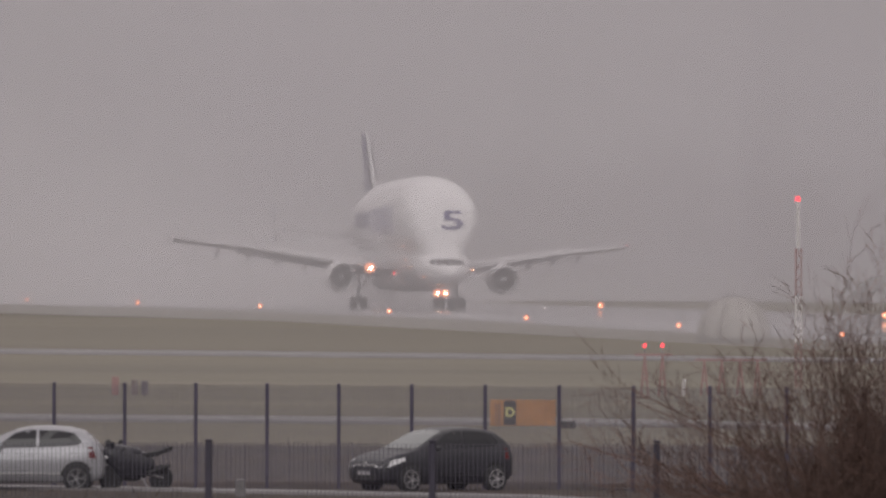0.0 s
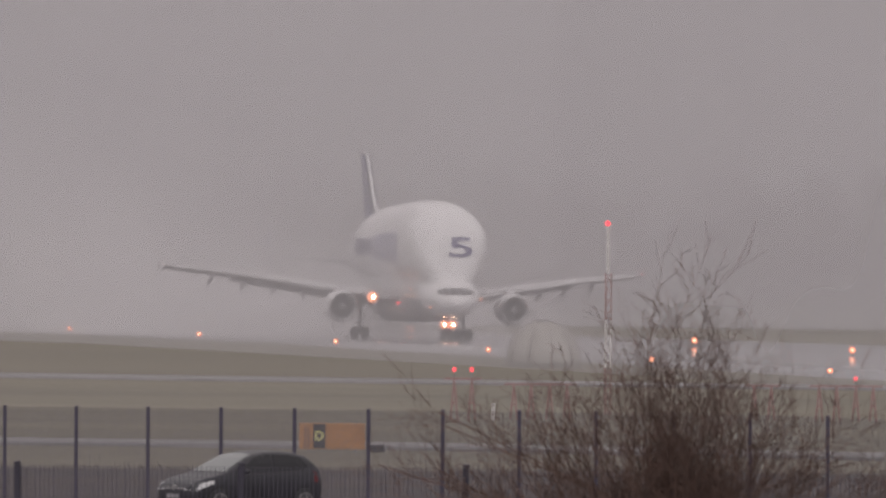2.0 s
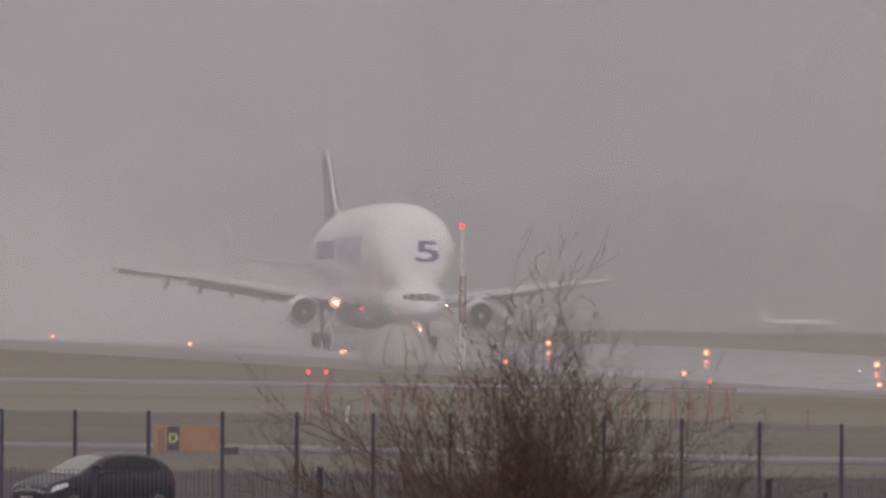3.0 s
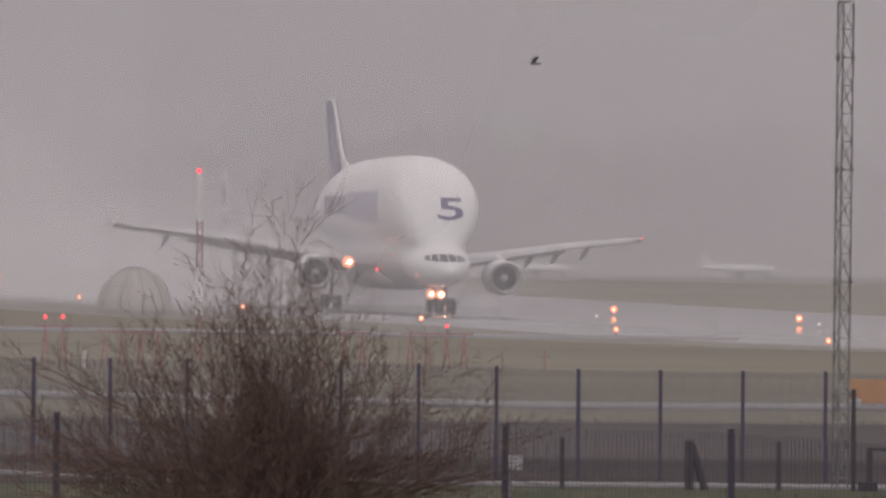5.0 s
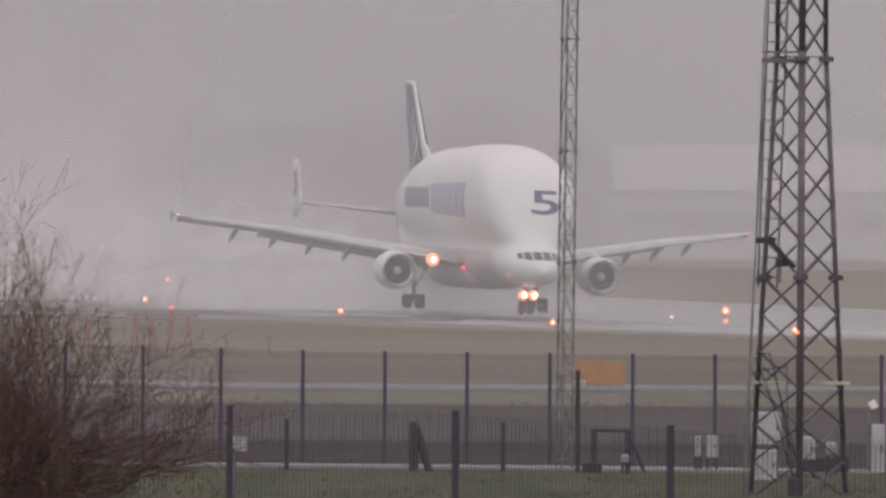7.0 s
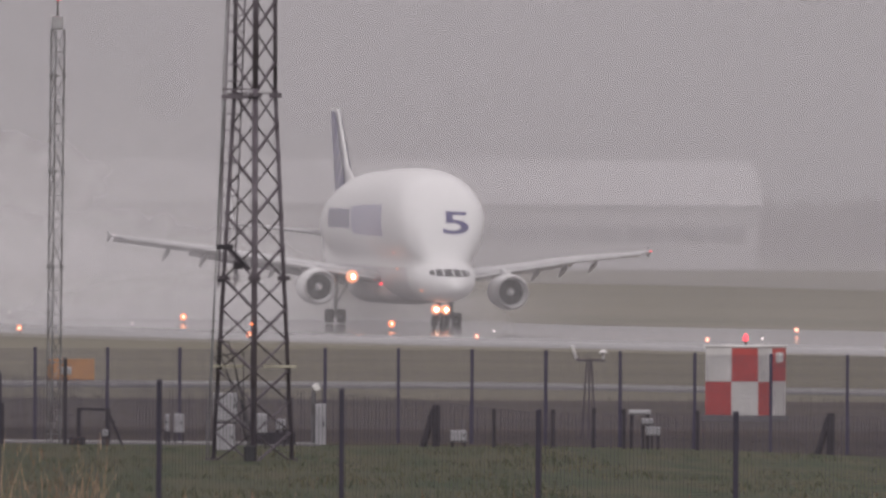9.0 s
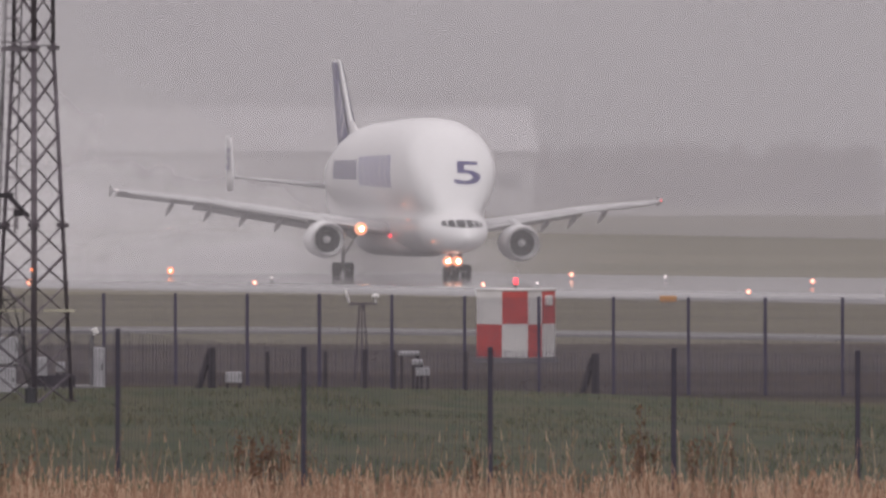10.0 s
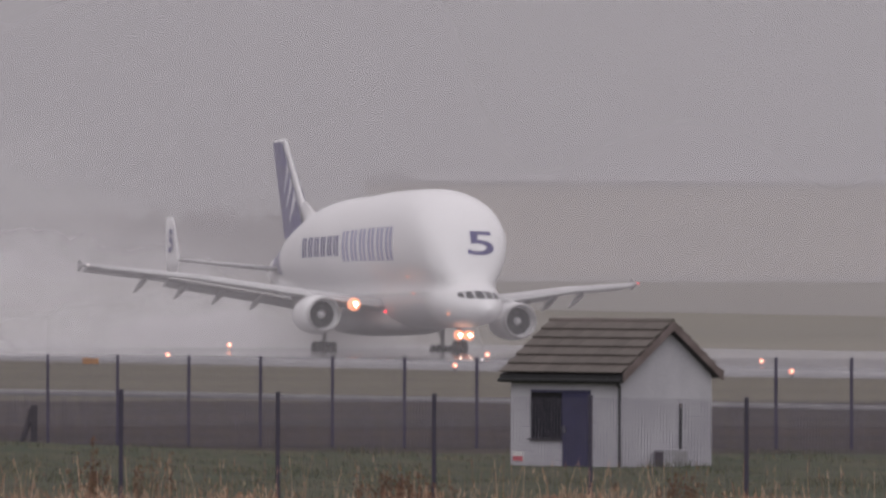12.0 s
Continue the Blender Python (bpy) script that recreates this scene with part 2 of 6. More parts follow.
# ---------------------------------------------------------------- mist
def veil_material(name, low, high, scale, top, tint=(0.668, 0.652, 0.682)):
    """Thin mist: patchy, denser near the ground; lit by the sky from both sides."""
    m = bpy.data.materials.new(name)
    n, l, b = nodes_of(m)
    n.remove(b)
    out = n["Material Output"]
    tc, sep = n.new("ShaderNodeTexCoord"), n.new("ShaderNodeSeparateXYZ")
    l.new(tc.outputs["Object"], sep.inputs[0])
    tex = n.new("ShaderNodeTexNoise")
    tex.inputs["Scale"].default_value, tex.inputs["Detail"].default_value, tex.inputs["Roughness"].default_value = scale, 3, 0.45
    l.new(tc.outputs["Object"], tex.inputs["Vector"])
    side = n.new("ShaderNodeMapRange")
    side.interpolation_type = "SMOOTHSTEP"
    side.inputs["From Min"].default_value, side.inputs["From Max"].default_value = low[0], high[0]
    side.inputs["To Min"].default_value, side.inputs["To Max"].default_value = low[1], high[1]
    l.new(sep.outputs["X"], side.inputs["Value"])
    up = n.new("ShaderNodeMapRange")
    up.interpolation_type = "SMOOTHSTEP"
    up.inputs["From Min"].default_value, up.inputs["From Max"].default_value = top[0], top[1]
    up.inputs["To Min"].default_value, up.inputs["To Max"].default_value = 1.0, top[2]
    l.new(sep.outputs["Z"], up.inputs["Value"])
    patch = n.new("ShaderNodeMapRange")
    patch.inputs["From Min"].default_value, patch.inputs["From Max"].default_value = 0.3, 0.7
    patch.inputs["To Min"].default_value, patch.inputs["To Max"].default_value = 0.8, 1.2
    l.new(tex.outputs[0], patch.inputs["Value"])
    a, c = n.new("ShaderNodeMath"), n.new("ShaderNodeMath")
    a.operation = c.operation = "MULTIPLY"
    l.new(side.outputs[0], a.inputs[0])
    l.new(up.outputs[0], a.inputs[1])
    l.new(a.outputs[0], c.inputs[0])
    l.new(patch.outputs[0], c.inputs[1])
    c.use_clamp = True
    scatter = n.new("ShaderNodeMixShader")
    dif, tra, clear, mix = n.new("ShaderNodeBsdfDiffuse"), n.new("ShaderNodeBsdfTranslucent"), n.new("ShaderNodeBsdfTransparent"), n.new("ShaderNodeMixShader")
    dif.inputs["Color"].default_value = tra.inputs["Color"].default_value = (*tint, 1)
    scatter.inputs[0].default_value = 0.5
    l.new(dif.outputs[0], scatter.inputs[1])
    l.new(tra.outputs[0], scatter.inputs[2])
    l.new(c.outputs[0], mix.inputs[0])
    l.new(clear.outputs[0], mix.inputs[1])
    l.new(scatter.outputs[0], mix.inputs[2])
    l.new(mix.outputs[0], out.inputs["Surface"])
    return m


def veil(a, b, height, material, label):
    """A standing sheet of mist from a to b."""
    bm = bmesh.new()
    n = 24
    base = [(a[0] + (b[0] - a[0]) * k / n, a[1] + (b[1] - a[1]) * k / n) for k in range(n + 1)]
    rows = [[bm.verts.new((x, y, z)) for x, y in base] for z in (-8, 20, height)]
    for r, s in zip(rows, rows[1:]):
        for k in range(n):
            bm.faces.new((r[k], r[k + 1], s[k + 1], s[k]))
    ob = new("mist_bank", finish("mist_bank", bm, material))
    return tagged(ob, label, "mist", kind="stuff")


veil((-160, 336), (160, 336), 40, veil_material("fence_mist", (-45, 0.17), (40, 0.09), 0.02, (4, 36, 0.6)), "very thin mist behind the tall fence")
veil((-400, 1488), (210, 410), 70, veil_material("near_mist", (-130, 0.45), (75, 0.20), 0.012, (6, 60, 0.8), (0.665, 0.65, 0.676)), "thin grey mist drifting before the runway")
veil((-420, 1560), (300, 800), 90, veil_material("runway_mist", (-60, 0.45), (110, 0.37), 0.010, (4, 60, 0.75)), "grey mist lying beyond the runway")
veil((-900, 1205), (900, 1205), 160, veil_material("far_mist", (-80, 0.72), (120, 0.61), 0.008, (10, 130, 0.7)), "thicker mist before the far buildings")

# ---------------------------------------------------------------- ground
RW_AT, RW_U = Vector((-104.6, 1088.0)), Vector((0.492, -0.870))   # a point on the runway's line and its direction
RW_N = Vector((0.870, 0.492))


def runway_coords(x, y):
    d = Vector((x, y)) - RW_AT
    return d.dot(RW_U), d.dot(RW_N)


RUNWAY_Z = [(-300, 2.6), (0, 1.75), (100, 1.2), (170, 0.15), (210, -0.5), (250, -1.15), (290, -1.4), (365, -1.53)]
BANK = [(-500, 4.4), (15, 4.4), (90, 2.5), (125, 2.2), (220, 1.2), (262, 1.05), (284, 0.9), (297, 0.15), (305, 0.0)]


def ground_z(x, y):
    near = y + 14 * smoothstep(8, 26, x)   # the bank ends nearer on this side
    if near < 305:
        dip = 0.30 * smoothstep(10, 30, x) * smoothstep(130, 200, y) * (1 - smoothstep(240, 290, y))
        dip += 0.42 * smoothstep(-24, -14, x) * smoothstep(253, 268, near) * (1 - smoothstep(288, 303, near))
        return knots(BANK, near) - dip
    along, out = runway_coords(x, y)
    z = smoothstep(500 - 50 * smoothstep(30, 65, x), 760 - 120 * smoothstep(30, 65, x), y) * knots(RUNWAY_Z, along)
    return z + (2.6 - z) * smoothstep(60, 330, out)


def sheet(xs, ys, lift=0.0, to=lambda x, y: (x, y)):
    """A sheet laid on the ground; a lifted one is closed down to it along its rim."""
    bm = bmesh.new()
    rim = 0.4 if lift else 0.0
    xx = [xs[0], *xs, xs[-1]] if rim else xs
    yy = [ys[0], *ys, ys[-1]] if rim else ys
    grid = []
    for i, y in enumerate(yy):
        row = []
        for j, x in enumerate(xx):
            px, py = to(x, y)
            edge = rim if i in (0, len(yy) - 1) or j in (0, len(xx) - 1) else 0.0
            row.append(bm.verts.new((px, py, ground_z(px, py) + lift - edge)))
        grid.append(row)
    for i in range(len(yy) - 1):
        for j in range(len(xx) - 1):
            bm.faces.new((grid[i][j], grid[i][j + 1], grid[i + 1][j + 1], grid[i + 1][j]))
    return bm


def steps(a, b, n):
    return [a + (b - a) * i / n for i in range(n + 1)]


def terrain():
    xs = sorted(set([-4000, -2000, -1000, -600] + steps(-400, 400, 80) + [600, 1000, 2000, 4000]))
    ys = sorted(set([-900, -300] + steps(-120, 360, 96) + steps(360, 1300, 94) + [1500, 1900, 2500, 3200, 4800]))
    setting("ground", sheet(xs, ys), M_FIELD, "wide damp airfield grass in pale winter green", "ground", True)
    setting("lawn", sheet(steps(-60, 60, 60), steps(20, 249, 80), 0.07), M_GRASS, "rough mown green grass below the perimeter fence", "grass", True)
    setting("verge", sheet(steps(-90, 90, 60), steps(249.5, 400, 60), 0.05), M_SCRUB, "brownish grass verge behind the tall fence", "grass", True)


def runway():
    near = [(-900, 60), (-150, 0), (-51, -25), (24, -31), (112, -43), (244, -47), (330, -52), (420, -52), (513, -64), (900, -66)]
    far = [(-900, 75), (-150, 40), (0, 22), (180, 12), (240, 20), (330, 48), (900, 56)]

    def to(k, a):
        p = RW_AT + RW_U * a + RW_N * (knots(near, a) * (1 - k) + knots(far, a) * k)
        return p.x, p.y
    setting("runway", sheet([0, 0.33, 0.67, 1], steps(-900, 900, 150), 0.05, to), M_TARMAC, "wet grey tarmac runway reflecting lights", "runway", True)


def taxiways():
    line = [(-260, 560), (-62, 470), (-37, 461), (-15, 440), (0, 443), (17, 444), (35, 425), (45, 410), (80, 362), (260, 120)]
    setting("taxiway", sheet(steps(-260, 110, 90), [0, 0.5, 1], 0.08, lambda x, k: (x, knots(line, x) - 10 + 16 * k)), M_CONCRETE,
            "pale wet concrete taxiway strip across grass", "taxiway", True)
    setting("taxiway_link", sheet(steps(-260, -14, 60), [0, 1], 0.07, lambda x, k: (x, 838 + 14 * k)), M_CONCRETE,
            "pale taxiway strip joining the runway", "taxiway", True)
    setting("path", sheet(steps(-90, 5, 40), [0, 1], 0.10, lambda x, k: (x, knots([(-90, 300), (-36, 278), (-10, 251), (5, 247)], x) + 4.5 * k)), M_CONCRETE,
            "pale concrete path beside the parked cars", "path", True)


terrain()
runway()
taxiways()

# ---------------------------------------------------------------- fences
def wire_panel(width, z0, z1, wire, gap, rails):
    """One panel of welded wire: upright wires and doubled cross wires, along +x."""
    vs, fs = [], []

    def bar(x0, x1, y0, y1, a, b):
        k = len(vs)
        vs.extend([(x0, y0, a), (x1, y0, a), (x1, y1, a), (x0, y1, a), (x0, y0, b), (x1, y0, b), (x1, y1, b), (x0, y1, b)])
        fs.extend([(k, k + 1, k + 5, k + 4), (k + 1, k + 2, k + 6, k + 5), (k + 2, k + 3, k + 7, k + 6), (k + 3, k, k + 4, k + 7)])
    n = min(52, int(width / gap))
    for i in range(1, n):
        x = width * i / n
        bar(x - wire / 2, x + wire / 2, -wire / 2, wire / 2, z0, z1)
    for i in range(rails + 1):
        z = z0 + (z1 - z0) * i / rails
        bar(0.03, width - 0.03, -wire * 0.4, wire * 0.4, z - wire * 0.25, z + wire * 0.25)
    me = bpy.data.meshes.new("wire_panel")
    me.from_pydata(vs, [], fs)
    me.materials.append(M_WIRE)
    return me


def post_mesh(h, w, cap, coat):
    bm = boxed(-w / 2, -w / 2, -0.4, w / 2, w / 2, h, 0.008)
    box(bm, -w / 2 - 0.006, -w / 2 - 0.006, h + 0.002, w / 2 + 0.006, w / 2 + 0.006, h + cap, 0.006)
    return finish("post", bm, coat)


def fence(name, label, places, h, w, wire, gap, rails, coat, sunk=lambda x: 0.0):
    f = thing(name, label, "fence")
    pm = post_mesh(h, w, 0.03, coat)
    panels = {}
    for k, (x, y) in enumerate(places):
        z = ground_z(x, y) - sunk(x)
        share("post", pm, f, pose(x, y, z))
        if k + 1 < len(places):
            x2, y2 = places[k + 1]
            d = math.hypot(x2 - x, y2 - y)
            key = round(d, 1)
            if key not in panels:
                panels[key] = wire_panel(key, 0.08, h - 0.02, wire, gap, rails)
            z2 = ground_z(x2, y2) - sunk(x2)
            m = pose(x, y, z, 0, 0, math.degrees(math.atan2(y2 - y, x2 - x))) @ pose(0, 0, 0, 0, -math.degrees(math.atan2(z2 - z, d)), 0)
            tagged(share("wire_panel", panels[key], f, m), kind="stuff")
    return f


def posts(table):
    """Evenly spaced places between numbered posts."""
    out = []
    for (i, x, y), (j, x2, y2) in zip(table, table[1:]):
        out += [(x + (x2 - x) * k / (j - i), y + (y2 - y) * k / (j - i)) for k in range(j - i)]
    return out + [table[-1][1:]]


FAR_POSTS = [(-7, -55.8, 318.8), (0, -41.24, 315.0), (4, -32.96, 312.75), (8, -24.52, 310.1), (14, -11.68, 307.5), (19, -0.47, 305.0),
             (24, 10.63, 300.6), (27, 17.28, 297.7), (30, 24.02, 294.8), (35, 35.6, 291.1), (44, 57.0, 284.0)]
NEAR_POSTS = [(-6, -29.6, 124.0), (0, -14.63, 125.0), (4, -4.67, 125.7), (5, -2.15, 125.2), (6, 0.22, 118.5), (7, 2.66, 110.0), (8, 5.04, 102.3),
              (9, 7.53, 101.1), (12, 14.99, 100.6), (19, 32.4, 99.4)]

# ---------------------------------------------------------------- outsize cargo aircraft
# local: nose towards -y, wheels on z = 0, station 6.7 m behind the nose at the origin
NOSE = 6.7
M_WING = mat("grey_wing_paint", (0.56, 0.55, 0.56), (0.45, 0.44, 0.45), 0.4, scale=0.5, fine=4)
# fairing grey, with the belly's low light put into the colour
M_GREYHULL = mat("grimy_shaded_fairing_paint", (0.55, 0.53, 0.54), (0.44, 0.425, 0.43), 0.4, scale=0.6, fine=5)
M_FINSTRIPE = mat("white_fin_stripe", (0.72, 0.71, 0.75), (0.62, 0.61, 0.66), 0.35, scale=1, fine=8)
# station, belly, deck width, deck top, hold width, hold middle, hold top
HULL = [(0, 3.3, 0.05, 3.4, 0.02, 3.36, 3.4), (0.25, 2.98, 0.5, 3.85, 0.2, 3.5, 3.84), (0.8, 2.66, 1, 4.3, 0.4, 3.6, 4.28),
        (1.7, 2.4, 1.52, 4.72, 0.7, 3.8, 4.7), (2.6, 2.25, 1.92, 5.05, 1, 4, 5.04), (3.6, 2.16, 2.25, 5.35, 1.25, 4.4, 5.4),
        (4.23, 2.12, 2.42, 5.6, 1.3, 5.4, 6.3), (4.7, 2.1, 2.52, 5.75, 2.05, 6.7, 8.2), (5.25, 2.1, 2.62, 5.9, 2.7, 7.6, 9.59),
        (5.95, 2.1, 2.7, 6.05, 3.22, 8.15, 10.59), (6.96, 2.1, 2.76, 6.15, 3.55, 8.5, 11.46), (8.21, 2.1, 2.8, 6.2, 3.74, 8.6, 12.13),
        (10.75, 2.1, 2.82, 6.3, 3.84, 8.65, 12.58), (13.8, 2.1, 2.82, 6.3, 3.88, 8.7, 12.73), (17, 2.1, 2.82, 6.3, 3.9, 8.7, 12.75),
        (22, 2.1, 2.82, 6.3, 3.9, 8.68, 12.7), (28, 2.1, 2.82, 6.3, 3.9, 8.62, 12.5), (32, 2.15, 2.82, 6.3, 3.9, 8.55, 12.42),
        (35.5, 2.35, 2.78, 6.3, 3.82, 8.42, 12.1), (39, 2.8, 2.65, 6.4, 3.52, 8.2, 11.4), (42.5, 3.45, 2.4, 6.6, 3.0, 7.95, 10.55),
        (46, 4.3, 2, 6.9, 2.2, 7.7, 9.59), (49, 5.1, 1.5, 7.1, 1.5, 7.5, 8.9), (52, 6, 0.9, 7.4, 0.85, 7.4, 8.3),
        (54.6, 6.8, 0.3, 7.5, 0.25, 7.2, 7.7)]


def hull_width(row, z):
    _, bot, w1, top1, w2, mid, top2 = row
    c1, h1 = (bot + top1) / 2, max(0.04, (top1 - bot) / 2)
    a = w1 * math.sqrt(max(0, 1 - ((z - c1) / h1) ** 2)) if abs(z - c1) < h1 else 0
    h2 = max(0.03, top2 - mid)
    low = max(h2 * 0.88, 0.9 * (mid - c1))
    hz = h2 if z > mid else low
    b = w2 * max(0, 1 - (abs(z - mid) / hz) ** 2.15) ** 0.48 if abs(z - mid) < hz else 0
    k = 0.13
    return max(a, b) + max(k - abs(a - b), 0) ** 2 / (4 * k) * min(1, w1, 0.8 * (a + b))


def hull_ring(row, n=22):
    bot, top = row[1], max(row[3], row[6])
    zs = [bot + (top - bot) * (1 - math.cos(math.pi * i / n)) / 2 for i in range(n + 1)]
    right = [(hull_width(row, z), z) for z in zs[1:-1]]
    y = row[0] - NOSE
    return [(0, y, zs[0])] + [(x, y, z) for x, z in right] + [(0, y, zs[-1])] + [(-x, y, z) for x, z in reversed(right)]


def hull_rows():
    """The table above, with rounded rows between."""
    a = np.array(HULL)
    out = []
    for i in range(len(a) - 1):
        p0, p1, p2, p3 = a[max(0, i - 1)], a[i], a[i + 1], a[min(len(a) - 1, i + 2)]
        m1 = (p2 - p0) / max(1e-6, p2[0] - p0[0]) * (p2[0] - p1[0])
        m2 = (p3 - p1) / max(1e-6, p3[0] - p1[0]) * (p2[0] - p1[0])
        for t in (0, 0.33, 0.67):
            h = (2 * t**3 - 3 * t**2 + 1) * p1 + (t**3 - 2 * t**2 + t) * m1 + (3 * t**2 - 2 * t**3) * p2 + (t**3 - t**2) * m2
            h[0] = p1[0] + (p2[0] - p1[0]) * t
            out.append(tuple(h))
    return out + [HULL[-1]]


def foil(chord, thick, n=8):
    """An aerofoil section as (along chord, height) pairs."""
    xs = [(1 - math.cos(math.pi * i / n)) / 2 for i in range(n + 1)]
    up = [(x * chord, thick * chord * 5 * (0.2969 * x**0.5 - 0.126 * x - 0.3516 * x**2 + 0.2843 * x**3 - 0.1015 * x**4)) for x in xs]
    return up + [(x, -0.7 * z) for x, z in reversed(up[1:-1])]


def wing_mesh(spans, side, upright=False):
    """spans: (out, leading edge station, height, chord, thickness)."""
    rings = []
    for out, le, z, chord, th in spans:
        ring = []
        for c, h in foil(chord, th):
            ring.append((h, le + c - NOSE, z + out) if upright else (side * out, le + c - NOSE, z + h))
        rings.append(ring)
    return loft(bmesh.new(), rings)


def engine(parent, x, y, z):
    nac = [(1.18, -0.05), (1.30, 0.05), (1.42, 0.5), (1.47, 1.4), (1.43, 2.6), (1.30, 3.9), (1.08, 4.7), (0.80, 5.0), (0.7, 4.6)]
    m = Matrix.Translation((x, y, z)) @ pose(0, 0, 0, -90, 0, 0)
    nacelle = bmesh.new()
    n = 28
    rings = [[m @ Vector((r * math.cos(2 * math.pi * k / n), r * math.sin(2 * math.pi * k / n), h)) for k in range(n)] for r, h in
             [(1.05, 1.1), (1.10, 0.4), (1.18, 0.02)] + nac[1:]]
    loft(nacelle, rings, cap=False)
    e = part("engine_nacelle", nacelle, M_WHITE, parent, "white engine cowling", True)
    lip = bmesh.new()
    loft(lip, [[m @ Vector((r * math.cos(2 * math.pi * k / n), r * math.sin(2 * math.pi * k / n), h)) for k in range(n)]
               for r, h in ((1.14, 0.16), (1.165, 0.0), (1.235, -0.075), (1.31, 0.0), (1.36, 0.16))], cap=False)
    part("intake_lip", lip, M_METAL, e, "bright metal intake lip", True)
    disc = bmesh.new()
    lathe(disc, [(0.02, 1.02), (1.07, 1.02), (1.07, 1.12), (0.02, 1.12)], 28, m)
    part("fan_disc", disc, M_DARK, e, "dark fan well")
    blades = bmesh.new()
    for k in range(22):
        a = 2 * math.pi * k / 22
        p = [(0.3, -0.03, 0.86), (0.3, 0.10, 0.98), (1.04, 0.22, 0.98), (1.04, -0.05, 0.80)]
        vs = [blades.verts.new(m @ Vector((r * math.cos(a) - s * math.sin(a), r * math.sin(a) + s * math.cos(a), h))) for r, s, h in p]
        blades.faces.new(vs)
    part("fan", blades, M_DARK, e, "grey fan blades")
    spin = bmesh.new()
    lathe(spin, [(0.03, 0.35), (0.16, 0.48), (0.28, 0.72), (0.32, 1.0)], 16, m)
    part("spinner", spin, M_PANEL, e, "", True)
    return e


def gear(parent, name, x, y, wheels, top):
    leg = rodded((x, y, 0.55), (x, y, top), 0.13, 0.17, 10)
    rod(leg, (x, y, 1.2), (x, y + 1.1, top), 0.07, 0.07, 8)
    rod(leg, (x * 1.0, y, 1.5), (x * 0.72, y, top), 0.07, 0.07, 8)
    for wy in sorted({w[1] for w in wheels}):
        xs = [w[0] for w in wheels if w[1] == wy]
        rod(leg, (x + min(xs), y + wy, 0.55), (x + max(xs), y + wy, 0.55), 0.08, 0.08, 8)
    if len(wheels) > 2:
        rod(leg, (x, y - 0.7, 0.55), (x, y + 0.7, 0.55), 0.12, 0.12, 8)
    g = part(name, leg, M_BELLY, parent, "grey landing gear leg", True)
    for wx, wy in wheels:
        bm = bmesh.new()
        lathe(bm, [(0.22, -0.13), (0.50, -0.18), (0.565, -0.10), (0.565, 0.10), (0.50, 0.18), (0.22, 0.13)], 24, pose(x + wx, y + wy, 0.565, 0, 90, 0))
        part("wheel", bm, M_TYRE, g, "black rubber tyre", True)
    return g


def stuck_on(name, flat, way, bvh, material, parent, label, off=0.02):
    """Lay a flat drawing (a bmesh of faces) onto the hull along a direction."""
    bmesh.ops.triangulate(flat, faces=flat.faces)
    for _ in range(3):
        long = [e for e in flat.edges if e.calc_length() > 0.35]
        if long:
            bmesh.ops.subdivide_edges(flat, edges=long, cuts=1)
            bmesh.ops.triangulate(flat, faces=flat.faces)
    missed = []
    for v in flat.verts:
        hit = bvh.ray_cast(v.co - way * 40, way)
        if hit[0] is not None:
            v.co = hit[0] - way * off
        else:
            missed.append(v)
    bmesh.ops.delete(flat, geom=missed, context="VERTS")
    return part(name, flat, material, parent, label)


def glyph(text, size, m, bold=0.035):
    """A character as a flat bmesh, carried by m."""
    cu = bpy.data.curves.new("glyph", "FONT")
    cu.body, cu.size, cu.align_x, cu.align_y, cu.offset = text, size, "CENTER", "CENTER", bold * size
    ob = new("glyph", cu)
    me = ob.to_mesh()
    bm = bmesh.new()
    bm.from_mesh(me)
    ob.to_mesh_clear()
    bpy.data.objects.remove(ob)
    bpy.data.curves.remove(cu)
    bm.transform(m)
    return bm


